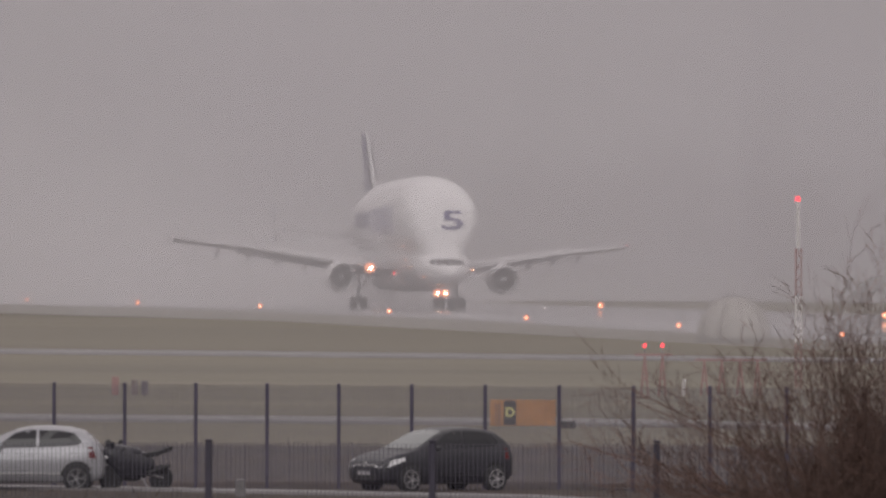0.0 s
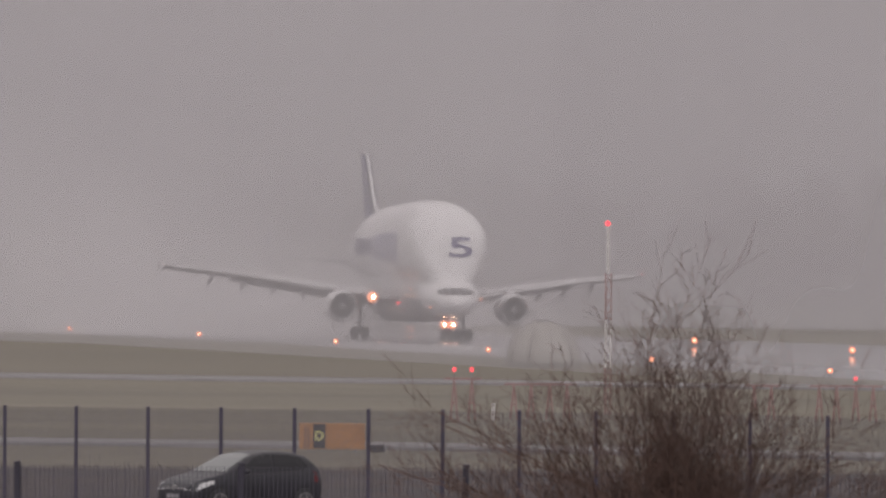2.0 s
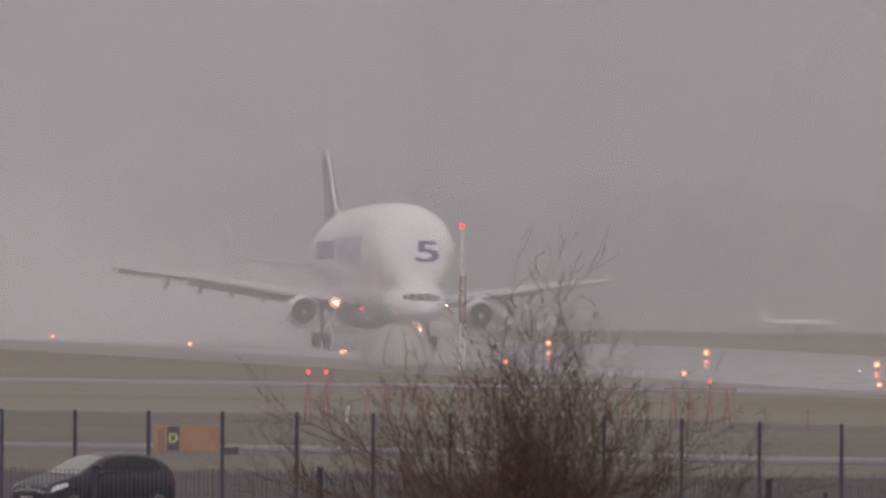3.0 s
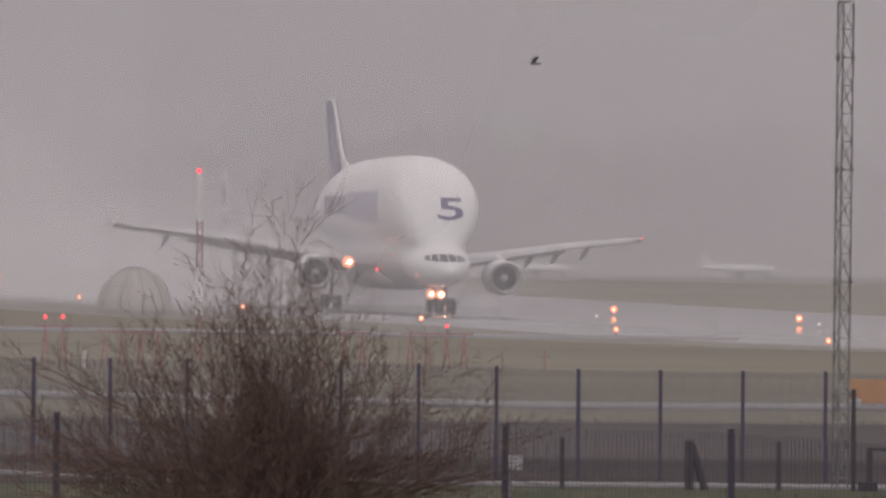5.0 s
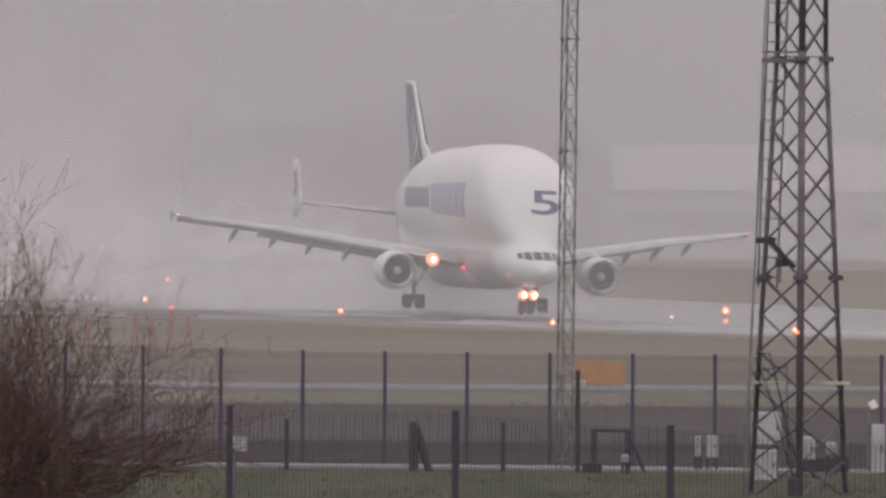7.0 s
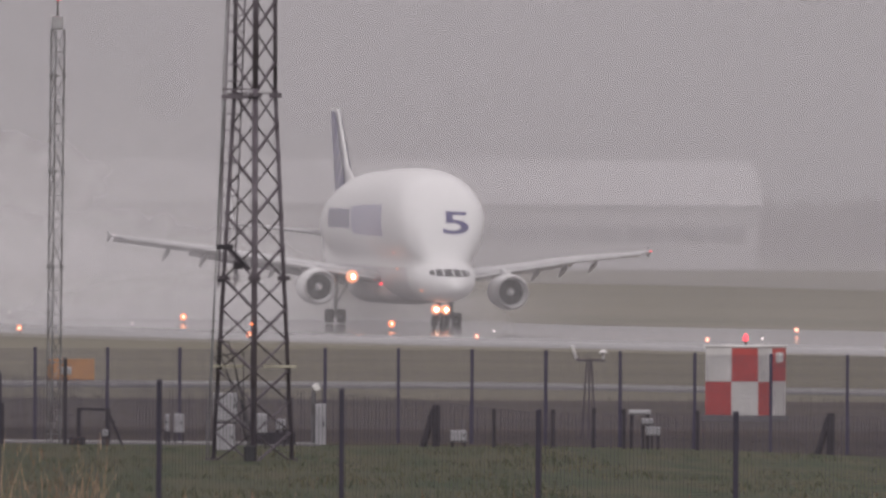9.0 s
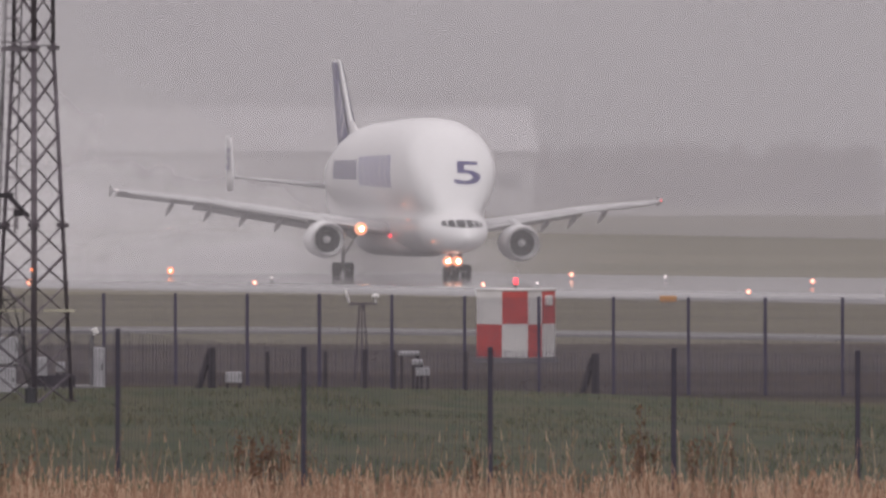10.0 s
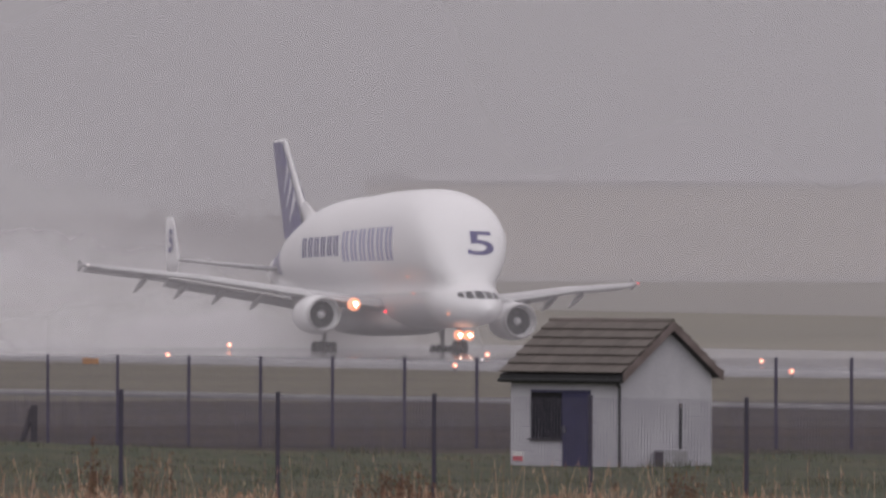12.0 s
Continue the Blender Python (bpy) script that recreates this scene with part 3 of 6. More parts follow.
def aircraft():
    p = thing("aircraft", "white outsize cargo aircraft with bulging hold rolling on wet runway", "aircraft")
    hull = bmesh.new()
    loft(hull, [hull_ring(r) for r in hull_rows()])
    from mathutils.bvhtree import BVHTree
    bvh = BVHTree.FromBMesh(hull)
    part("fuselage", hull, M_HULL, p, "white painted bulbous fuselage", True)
    # wing box fairing and belly
    fair = bmesh.new()
    rings = []
    for y, w, z0, z1 in ((15.5, 1.2, 2.2, 3.4), (17.5, 2.7, 1.85, 4.4), (20, 3.15, 1.7, 4.75), (28, 3.15, 1.7, 4.7), (31, 2.7, 1.9, 4.2), (34, 1.2, 2.3, 3.3)):
        rings.append([(w * math.copysign(abs(math.cos(a)) ** 0.6, math.cos(a)), y - NOSE,
                       (z0 + z1) / 2 + (z1 - z0) / 2 * math.copysign(abs(math.sin(a)) ** 0.8, math.sin(a))) for a in [2 * math.pi * k / 20 for k in range(20)]])
    part("belly_fairing", loft(fair, rings), M_GREYHULL, p, "grimy grey belly fairing with underside shade painted in", True)
    for side in (-1, 1):
        wing = part("wing", wing_mesh([(2.4, 16.6, 3.75, 9.6, 0.13), (6.5, 19.3, 4.45, 7.6, 0.12), (8.0, 20.3, 4.68, 6.7, 0.115),
                                       (15, 24.9, 5.72, 4.7, 0.11), (22.0, 29.8, 6.44, 2.9, 0.10), (22.6, 30.4, 6.52, 2.3, 0.08)], side),
                    M_WING, p, "grey swept wing", True)
        slat = wing_mesh([(3.2, 16.55, 3.70, 1.0, 0.35), (8.0, 19.75, 4.5, 0.9, 0.35), (15, 24.35, 5.57, 0.75, 0.33), (21.6, 29.0, 6.29, 0.6, 0.32)], side)
        part("slat", slat, M_PANEL, wing, "drooped leading edge slat", True)
        flap = bmesh.new()
        loft(flap, [[(side * o, y - NOSE + dy, z + dz) for dy, dz in ((0, 0.10), (1.7, -0.45), (1.75, -0.52), (0.1, -0.14))]
                    for o, y, z in ((3.3, 25.7, 3.6), (8.3, 26.7, 4.4), (16.0, 29.9, 5.6))])
        part("flap", flap, M_WING, wing, "lowered flap")
        # added strip, drooped so the outer wing's shaded underside shows as a band
        underside = bmesh.new()
        loft(underside, [[(side * o, y - NOSE + dy, z + dz) for dy, dz in ((0, 0.06), (1.2, -0.26), (1.25, -0.32), (0.1, -0.16))]
                   for o, y, z in ((16.1, 29.6, 5.72), (22.0, 32.0, 6.36))])
        part("underside_strip", underside, M_WING, wing, "drooped strip added as a darker underside band")
        for o in (5.6, 9.8, 12.4, 15.0, 17.8):
            y0, z0 = 19.6 + 0.665 * (o - 6.5) + 4.2 - 0.09 * o, 4.3 + 0.14 * (o - 6.5)
            rr = []
            for k, r in ((0, 0.05), (0.6, 0.22), (1.6, 0.28), (2.7, 0.22), (3.7, 0.04)):
                rr.append([(side * o + r * 0.7 * math.cos(a), y0 + k - NOSE, z0 - 0.25 - 0.22 * k - 0.02 * k * k + r * math.sin(a)) for a in [2 * math.pi * j / 10 for j in range(10)]])
            part("flap_track_fairing", loft(bmesh.new(), rr), M_WING, wing, "", True)
        fence_ = bmesh.new()
        outline = ((0.6, 0.0), (1.7, 0.48), (2.1, 0.48), (2.2, -0.36), (1.8, -0.4))
        loft(fence_, [[(side * 22.55 + dx, 30.4 + u - NOSE, 6.44 + v) for u, v in outline] for dx in (-0.03, 0.03)])
        part("wing_fence", fence_, M_BELLY, wing, "grey wingtip fence")
        lamp = ball(bmesh.new(), (side * 22.4, 30.3 - NOSE, 6.54), 0.08, 8)
        part("wingtip_lamp", lamp, M_REDLAMP if side > 0 else M_COOL, wing)
        # engines
        e = engine(p, side * 7.9, 15.8 - NOSE, 2.97)
        pyl = bmesh.new()
        loft(pyl, [[(side * 7.9 + dx, y + 0.8 - NOSE, z) for dx, y, z in ((-w, y0, z0), (w, y0, z0), (w, y1, z1), (-w, y1, z1))]
                   for w, y0, z0, y1, z1 in ((0.22, 16.2, 4.32, 16.0, 3.62), (0.25, 19.4, 4.85, 18.4, 3.8), (0.2, 23, 4.4, 20.5, 3.4))])
        part("pylon", pyl, M_PANEL, e, "", True)
        # tailplane with end fins
        tail = part("tailplane", wing_mesh([(0.8, 46.0, 7.1, 5.0, 0.10), (8.9, 50.6, 7.75, 2.6, 0.09)], side), M_WING, p, "grey tailplane", True)
        fin = wing_mesh([(-1.3, 51.2, 7.9, 2.2, 0.09), (0.0, 50.4, 7.9, 3.4, 0.09), (2.9, 51.9, 7.9, 2.3, 0.08), (3.25, 52.4, 7.9, 1.6, 0.06)], side, True)
        bmesh.ops.translate(fin, verts=fin.verts, vec=(side * 8.95, 0, 0))
        ef = part("end_fin", fin, M_WHITE, tail, "white auxiliary end fin", True)
        num = glyph("5", 2.5, Matrix.Translation((side * 8.95 + side * 0.2, 52.2 - NOSE, 9.15)) @ pose(0, 0, 0, 90, 0, 90 * side))
        part("numeral", num, M_BLUE, ef, "dark blue numeral")
        gear(p, "main_gear", side * 4.8, 25.3 - NOSE, [(-0.5, -0.7), (0.5, -0.7), (-0.5, 0.7), (0.5, 0.7)], 3.9)
        # left ball widened and tinted to include the lamp's orange glare
        big = 0.52 if side < 0 else 0.1
        lens = part("landing_lamp", ball(bmesh.new(), (side * 5.0, 17.5 - NOSE, 3.85), big, 12), M_LANDING, p, "wing landing lamp, left ball glare-sized")
        part("lamp_core", ball(bmesh.new(), (side * 5.0, 17.5 - NOSE - big * 0.9, 3.85), big * 0.30, 12), M_BEAM, lens, "white hot core")
    # fin
    part("fin", wing_mesh([(9.2, 40.2, 0, 9.0, 0.02), (9.8, 43.2, 0, 7.6, 0.07), (11.2, 45.0, 0, 6.9, 0.09), (17.4, 51.2, 0, 3.5, 0.09), (17.65, 51.6, 0, 3.0, 0.05)], 1, True), M_WHITE, p, "white tail fin with blue bands", True)
    fil = bmesh.new()
    loft(fil, [[(-w, y - NOSE, z0), (w, y - NOSE, z0), (w * 0.3, y - NOSE, z1), (-w * 0.3, y - NOSE, z1)] for y, w, z0, z1 in ((37.5, 0.05, 10.9, 11.0), (40.5, 0.3, 10.2, 11.1), (43.5, 0.42, 9.6, 11.6), (46.2, 0.42, 9.0, 12.6))])
    part("fin_fillet", fil, M_WHITE, p, "white fillet before the fin", True)
    # blue bands on the fin
    for side in (-1, 1):
        def skin(c, z, off):
            ch = 7.4 - (z - 9.8) * 0.53
            w = 0.06 + 0.047 * ch
            return (side * (w * (1 if c < 0.5 else 1 - 1.4 * (c - 0.5)) + off), 43.4 + (z - 9.8) * 1.04 + ch * c - NOSE, z)
        bm = bmesh.new()
        rows = [[bm.verts.new(skin(c, 9.7 + 7.7 * i / 8, 0.03)) for c in (0.13, 0.3, 0.5, 0.75, 0.99)] for i in range(9)]
        for r, q in zip(rows, rows[1:]):
            for j in range(4):
                bm.faces.new((r[j], r[j + 1], q[j + 1], q[j]))
        part("fin_band", bm, M_BLUE, p, "dark blue fin livery")
        for z, tall in ((10.9, 0.7), (12.1, 0.62), (13.3, 0.55)):
            bm = bmesh.new()
            prev = None
            for i in range(6):
                u = i / 5
                a, b = (bm.verts.new(skin(0.62 - 0.49 * u, z + 1.9 * u + d, 0.06)) for d in (0, tall * (0.25 + 0.75 * u)))
                if prev:
                    bm.faces.new((prev[0], a, b, prev[1]))
                prev = (a, b)
            part("fin_swoosh", bm, M_FINSTRIPE, p, "white diagonal fin stripe")
    # tail cone livery, cockpit windows, lettering as bars
    for side in (-1, 1):
        for x0, x1, z0, z1, z2, z3 in ((0.04, 0.70, 4.18, 4.18, 4.76, 4.80), (0.76, 1.26, 4.18, 4.20, 4.70, 4.76), (1.31, 1.66, 4.22, 4.30, 4.60, 4.70)):
            bm = bmesh.new()
            bm.faces.new([bm.verts.new((side * x, -20, z)) for x, z in ((x0, z0), (x1, z1), (x1 - 0.05, z2), (x0 + 0.02, z3))])
            stuck_on("cockpit_window", bm, Vector((0, 1, 0)), bvh, M_WINDOW, p, "dark cockpit window pane", 0.06)
        rear = bmesh.new()
        rear.faces.new([rear.verts.new((side * 20, yy - NOSE, zz)) for yy, zz in ((43.5, 6.6), (49.5, 6.9), (50.5, 8.3), (46.0, 9.3), (44.2, 8.4))])
        stuck_on("tail_livery", rear, Vector((-side, 0, 0)), bvh, M_BLUE, p, "dark blue rear hull patch")
        y = 34.9
        for k in range(24):
            dark = k < 12
            pitch = 0.80 if dark else 1.06
            w, z0, z1 = (0.50, 7.75, 9.30) if dark else (0.62, 7.42 - 0.012 * k, 9.45 + 0.014 * k)
            y -= pitch + (0.35 if k == 12 else 0.0) + (0.12 if k % 2 == 0 else -0.12)
            lean = -0.06
            bm = bmesh.new()
            bm.faces.new([bm.verts.new((side * 20, yy - NOSE, zz)) for yy, zz in ((y, z0), (y + w, z0), (y + w + lean, z1), (y + lean, z1))])
            stuck_on("livery_bar", bm, Vector((-side, 0, 0)), bvh, M_BLUE if dark else M_LILAC, p, "dark blue livery bar" if dark else "pale blue livery bar")
    bm = glyph("5", 2.55, Matrix.Translation((0.84, -20, 8.36)) @ pose(0, 0, 0, 90, 0, 0) @ Matrix.Diagonal((2.05, 1, 1, 1)), 0.012)
    stuck_on("numeral", bm, Vector((0, 1, 0)), bvh, M_BLUE, p, "large dark blue numeral")
    # nose gear and its lamps
    gear(p, "nose_gear", 0, 0, [(-0.32, 0), (0.32, 0)], 2.4)
    # nose balls are as wide as the glare, not the lamps
    for dx in (-0.40, 0.40):
        lens = part("nose_lamp", ball(bmesh.new(), (dx, -0.85, 1.5), 0.40, 12), M_LANDING, p, "nose gear lamp swollen to its glare")
        part("lamp_core", ball(bmesh.new(), (dx, -1.19, 1.5), 0.14, 12), M_BEAM, lens, "white hot core")
    part("beacon", ball(bmesh.new(), (-2.86, 9.6, 3.35), 0.12, 8), M_REDLAMP, p, "red belly beacon")
    for x, y, z, r in ((-3.0, 4.0, 5.9, 0.07), (-2.12, -3.3, 3.0, 0.09), (-2.86, 3.0, 4.65, 0.07)):
        part("side_lamp", ball(bmesh.new(), (x, y, z), r, 8), M_LANDING, p)
    return p


PLANE_ROWS = [
    (0, -103.30, 1071.5, 1.78, 15.08, -0.22, 0.96),
    (0.5, -97.54, 1057.1, 1.67, 14.91, -0.20, 0.95),
    (1, -91.85, 1042.7, 1.71, 14.74, -0.17, 0.94),
    (1.5, -85.93, 1028.3, 1.51, 14.67, -0.15, 0.92),
    (2, -79.90, 1013.9, 1.35, 14.50, -0.12, 0.91),
    (2.5, -73.91, 999.5, 1.31, 14.33, -0.10, 0.90),
    (3, -67.70, 982.7, 1.17, 14.28, -0.02, 1.00),
    (3.2, -65.31, 976.0, 1.05, 14.19, 0.01, 1.04),
    (4.8, -42.92, 922.3, 0.10, 14.04, 0.27, 1.37),
    (5, -39.99, 915.6, 0.14, 14.06, 0.30, 1.41),
    (5.5, -32.91, 897.5, -0.20, 14.02, 0.40, 1.41),
    (6, -25.12, 882.0, -0.53, 13.87, 0.50, 1.41),
    (6.5, -17.35, 860.1, -0.50, 13.38, 0.50, 1.46),
    (7, -9.37, 846.0, -0.73, 12.69, 0.50, 1.50),
    (7.5, -0.78, 832.0, -0.92, 12.10, 0.50, 1.55),
    (7.7, 2.70, 833.3, -1.05, 11.97, 0.49, 1.52),
    (9.3, 31.60, 859.9, -1.29, 9.49, 0.41, 1.31),
    (9.5, 35.30, 860.0, -1.42, 9.56, 0.40, 1.28),
    (10, 43.68, 834.2, -1.42, 9.20, 0.20, 1.11),
    (10.5, 52.34, 808.5, -1.37, 9.74, 0.00, 0.95),
    (11, 61.32, 784.8, -1.39, 11.24, -0.10, 1.20),
    (11.5, 69.04, 742.0, -1.10, 12.52, -0.80, 1.70),
    (12, 84.40, 770.0, -1.65, 12.60, -1.20, 1.73),
]
plane = aircraft()

# ---------------------------------------------------------------- far background
def hangar(name, label, x0, x1, y, z, eave, ridge, depth, wall, roof, panes, pane_z):
    h = thing(name, label, "hangar")
    part("wall", boxed(x0, y, z, x1, y + depth, eave), wall, h, "pale clad walls")
    bm = bmesh.new()
    loft(bm, [[(x, y - 0.6, eave), (x, y + depth + 0.6, eave), (x, y + depth * 0.72, ridge), (x, y + depth * 0.28, ridge)] for x in (x0 - 0.6, x1 + 0.6)])
    part("roof", bm, roof, h, "pale metal roof")
    part("gutter", boxed(x0 - 0.7, y - 0.85, eave - 0.25, x1 + 0.7, y - 0.55, eave + 0.1), M_BELLY, h)
    if panes:
        w = (x1 - x0 - 2.0) / panes
        for k in range(panes):
            a = x0 + 1.0 + w * k
            win = part("window", boxed(a + 0.3, y - 0.08, pane_z[0], a + w - 0.3, y + 0.05, pane_z[1]), M_BELLY, h, "dark strip window")
            part("pane", boxed(a + 0.42, y - 0.11, pane_z[0] + 0.1, a + w - 0.42, y - 0.085, pane_z[1] - 0.1), M_WINDOW, win)
    return h


def woods():
    """Belts of bare winter trees, as loose clumps."""
    rng = random.Random(4)
    vs, fs = [], []
    for x0, x1, y0, y1, n, h0, h1 in ((-140, -6, 1380, 1500, 150, 10, 19), (78, 130, 1400, 1480, 80, 6, 8), (100, 330, 1750, 2100, 130, 8, 10), (-420, -90, 1500, 1800, 60, 8, 15)):
        for _ in range(n):
            x, y, h = rng.uniform(x0, x1), rng.uniform(y0, y1), rng.uniform(h0, h1)
            z = ground_z(x, y)
            for _ in range(420):
                a, u = rng.uniform(0, 6.28), rng.random() ** 0.6
                r = h * 0.36 * math.sin(math.pi * min(0.98, 0.12 + 0.86 * u)) * rng.random() ** 0.5
                px, py, pz = x + r * math.cos(a), y + r * math.sin(a), z + h * u
                s = rng.uniform(0.2, 0.55)
                k = len(vs)
                for _ in range(3):
                    vs.append((px + rng.uniform(-s, s), py + rng.uniform(-s, s), pz + rng.uniform(-s, s) * 1.3))
                fs.append((k, k + 1, k + 2))
    me = bpy.data.meshes.new("woods")
    me.from_pydata(vs, [], fs)
    me.materials.append(M_BARK)
    tagged(new("woods", me), "distant belt of bare brown winter trees in mist", "trees", kind="stuff")


def parked(x, y, heading, scale):
    p = thing("parked_aircraft", "small white aircraft parked on the far apron", "aircraft", pose(x, y, ground_z(x, y), 0, 0, heading), "parked aircraft")
    k = scale
    body = bmesh.new()
    loft(body, [[(st * k, r * k * math.cos(a), (1.9 + up) * k + r * k * math.sin(a)) for a in [2 * math.pi * j / 14 for j in range(14)]]
                for st, r, up in ((-8, 0.08, -0.1), (-7, 0.6, 0), (-5, 0.95, 0.05), (3, 0.95, 0.05), (7, 0.5, 0.3), (9, 0.1, 0.5))])
    part("fuselage", body, M_WHITE, p, "white fuselage", True)
    for side in (-1, 1):
        wing = bmesh.new()
        loft(wing, [[(s0 * k, side * o * k, z * k), (s1 * k, side * o * k, z * k), (s1 * k, side * o * k, (z + 0.15) * k), (s0 * k, side * o * k, (z + 0.2) * k)]
                    for o, s0, s1, z in ((0.5, -1.5, 1.5, 1.3), (8, 0.8, 2.0, 1.7))])
        part("wing", wing, M_PANEL, p)
    fin = bmesh.new()
    loft(fin, [[(a * k, -0.08 * k, z * k), (b * k, -0.08 * k, z * k), (b * k, 0.08 * k, z * k), (a * k, 0.08 * k, z * k)] for a, b, z in ((5.6, 8.8, 2.4), (7.8, 9.4, 5.0))])
    part("fin", fin, M_WHITE, p)
    for gx, gy in ((-5.5, 0), (0.5, 1.3), (0.5, -1.3)):
        part("wheel", lathe(bmesh.new(), [(0.1, -0.12), (0.3, -0.12), (0.3, 0.12), (0.1, 0.12)], 12, pose(gx * k, gy * k, 0.3, 90, 0, 0)), M_TYRE, p)
        part("leg", rodded((gx * k, gy * k, 0.2), (gx * k, gy * k, 1.6 * k), 0.08), M_STEEL, p)


hangar("pale_hangar", "long pale hangar with a row of dark windows", -3.6, 73.6, 1240, 1.5, 9.5, 14.7, 60, M_WHITE, M_WHITE, 16, (5.3, 7.15))
hangar("tan_hangar", "huge plain tan clad hangar beyond the runway", 141.5, 235.0, 1370, 0.5, 14.9, 16.1, 80, mat("tan_cladding", (0.44, 0.37, 0.24), (0.38, 0.32, 0.20), 0.6, scale=0.05, fine=0.4), M_BELLY, 0, None)
hangar("white_shed", "low white shed with dark pitched roof", 124.0, 139.5, 1345, 0.5, 6.2, 9.6, 24, M_PANEL, M_BELLY, 0, None)
hangar("green_roofed_shed", "low long shed with pale roof far off", 190.0, 300.0, 1480, 0.5, 4.5, 7.0, 30, M_BELLY, M_PANEL, 0, None)
woods()
parked(-41.0, 1190, 190, 0.48)
parked(-19.5, 1192, 200, 0.5)
parked(120.3, 1260, 185, 0.45)


M_BARGE = mat("weathered_brown_board", (0.17, 0.135, 0.13), (0.11, 0.085, 0.08), 0.75, scale=2, fine=20)
# red dulled and greyed so the colour carries the distant haze
M_FRAME = mat("hazed_red_frame", (0.31, 0.15, 0.14), (0.23, 0.12, 0.11), 0.6, scale=2, fine=20)


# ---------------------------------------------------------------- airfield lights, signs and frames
def runway_lamp(x, y, r, glow_ball, name, label):
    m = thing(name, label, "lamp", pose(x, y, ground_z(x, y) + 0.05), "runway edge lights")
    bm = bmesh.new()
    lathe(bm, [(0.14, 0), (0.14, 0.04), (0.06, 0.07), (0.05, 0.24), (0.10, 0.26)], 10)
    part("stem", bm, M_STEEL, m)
    # ball takes in the lamp's glare by size and colour; core is the lamp
    lens = part("glow_ball", ball(bmesh.new(), (0, 0, 0.26 + r * 0.8), r, 10), glow_ball, m, "glowing ball sized to lamp glare", True)
    if glow_ball is not M_COOL:
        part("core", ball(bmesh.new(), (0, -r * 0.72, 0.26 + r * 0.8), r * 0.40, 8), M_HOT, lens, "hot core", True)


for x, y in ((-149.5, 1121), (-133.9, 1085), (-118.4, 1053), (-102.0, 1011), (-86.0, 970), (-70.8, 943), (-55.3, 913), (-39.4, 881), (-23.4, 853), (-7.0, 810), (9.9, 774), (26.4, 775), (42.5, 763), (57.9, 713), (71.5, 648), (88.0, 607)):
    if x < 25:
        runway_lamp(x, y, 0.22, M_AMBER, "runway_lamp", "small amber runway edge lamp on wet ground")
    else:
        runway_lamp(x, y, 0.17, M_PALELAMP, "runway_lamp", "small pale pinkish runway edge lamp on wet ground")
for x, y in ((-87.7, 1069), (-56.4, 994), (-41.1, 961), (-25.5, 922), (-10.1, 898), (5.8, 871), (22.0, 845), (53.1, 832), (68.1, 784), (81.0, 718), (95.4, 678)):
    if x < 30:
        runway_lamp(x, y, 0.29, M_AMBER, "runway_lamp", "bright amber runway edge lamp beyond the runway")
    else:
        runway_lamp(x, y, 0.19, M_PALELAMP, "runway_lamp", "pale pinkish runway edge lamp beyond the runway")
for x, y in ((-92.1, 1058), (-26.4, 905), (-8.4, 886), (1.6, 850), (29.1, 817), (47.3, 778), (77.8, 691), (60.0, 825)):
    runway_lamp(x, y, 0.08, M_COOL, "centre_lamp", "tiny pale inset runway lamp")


def sign(x, y, w, h, letter, heading=4):
    s = thing("taxiway_sign", "orange airfield guidance sign with a black letter panel" if letter else "plain orange back of an airfield sign", "sign",
              pose(x, y, ground_z(x, y), 0, 0, heading))
    part("board", boxed(-w / 2, -0.08, 0.14, w / 2, 0.08, 0.14 + h, 0.02), M_ORANGE, s, "orange board")
    for k in (-0.36, 0.0, 0.36):
        part("leg", boxed(k * w - 0.03, -0.03, 0, k * w + 0.03, 0.03, 0.138), M_STEEL, s)
    if letter:
        p = part("letter_panel", boxed(-w * 0.29, -0.10, 0.18, -w * 0.10, -0.085, 0.11 + h), M_DARK, s, "black panel")
        part("letter", glyph(letter, 0.5, pose(-w * 0.195, -0.115, 0.14 + h * 0.5, 90, 0, 0)), mat("yellow_lettering", (0.66, 0.63, 0.24), rough=0.5), p, "yellow letter")
        for k in (-0.42, -0.37):
            part("stripe", boxed(w * k, -0.09, 0.2, w * (k + 0.02), -0.082, h), M_MAST, s)


sign(-39.4, 443, 2.6, 1.02, "D")
sign(-2.0, 444, 2.0, 0.93, "")
sign(50.0, 678, 1.1, 0.40, "")
m = thing("cable_pit_cover", "dark low box on the taxiway edge", "box", pose(-37.9, 446, ground_z(-37.9, 446)))
part("body", boxed(-0.34, -0.3, 0, 0.34, 0.3, 0.28, 0.04), M_DARK, m)
# red and orange boards take duller materials in place of haze
m = thing("marker_board", "small red and orange marker boards in grass", "marker", pose(-68.6, 553, ground_z(-68.6, 553)))
for dx, h, mt in ((-0.75, 1.0, M_FRAME), (0.2, 0.85, M_BARGE), (0.7, 0.8, M_MAST)):
    part("board", boxed(dx - 0.17, -0.03, 0.1, dx + 0.17, 0.03, h, 0.01), mt, m)
    part("leg", boxed(dx - 0.03, -0.02, 0, dx + 0.03, 0.02, 0.098), M_STEEL, m)




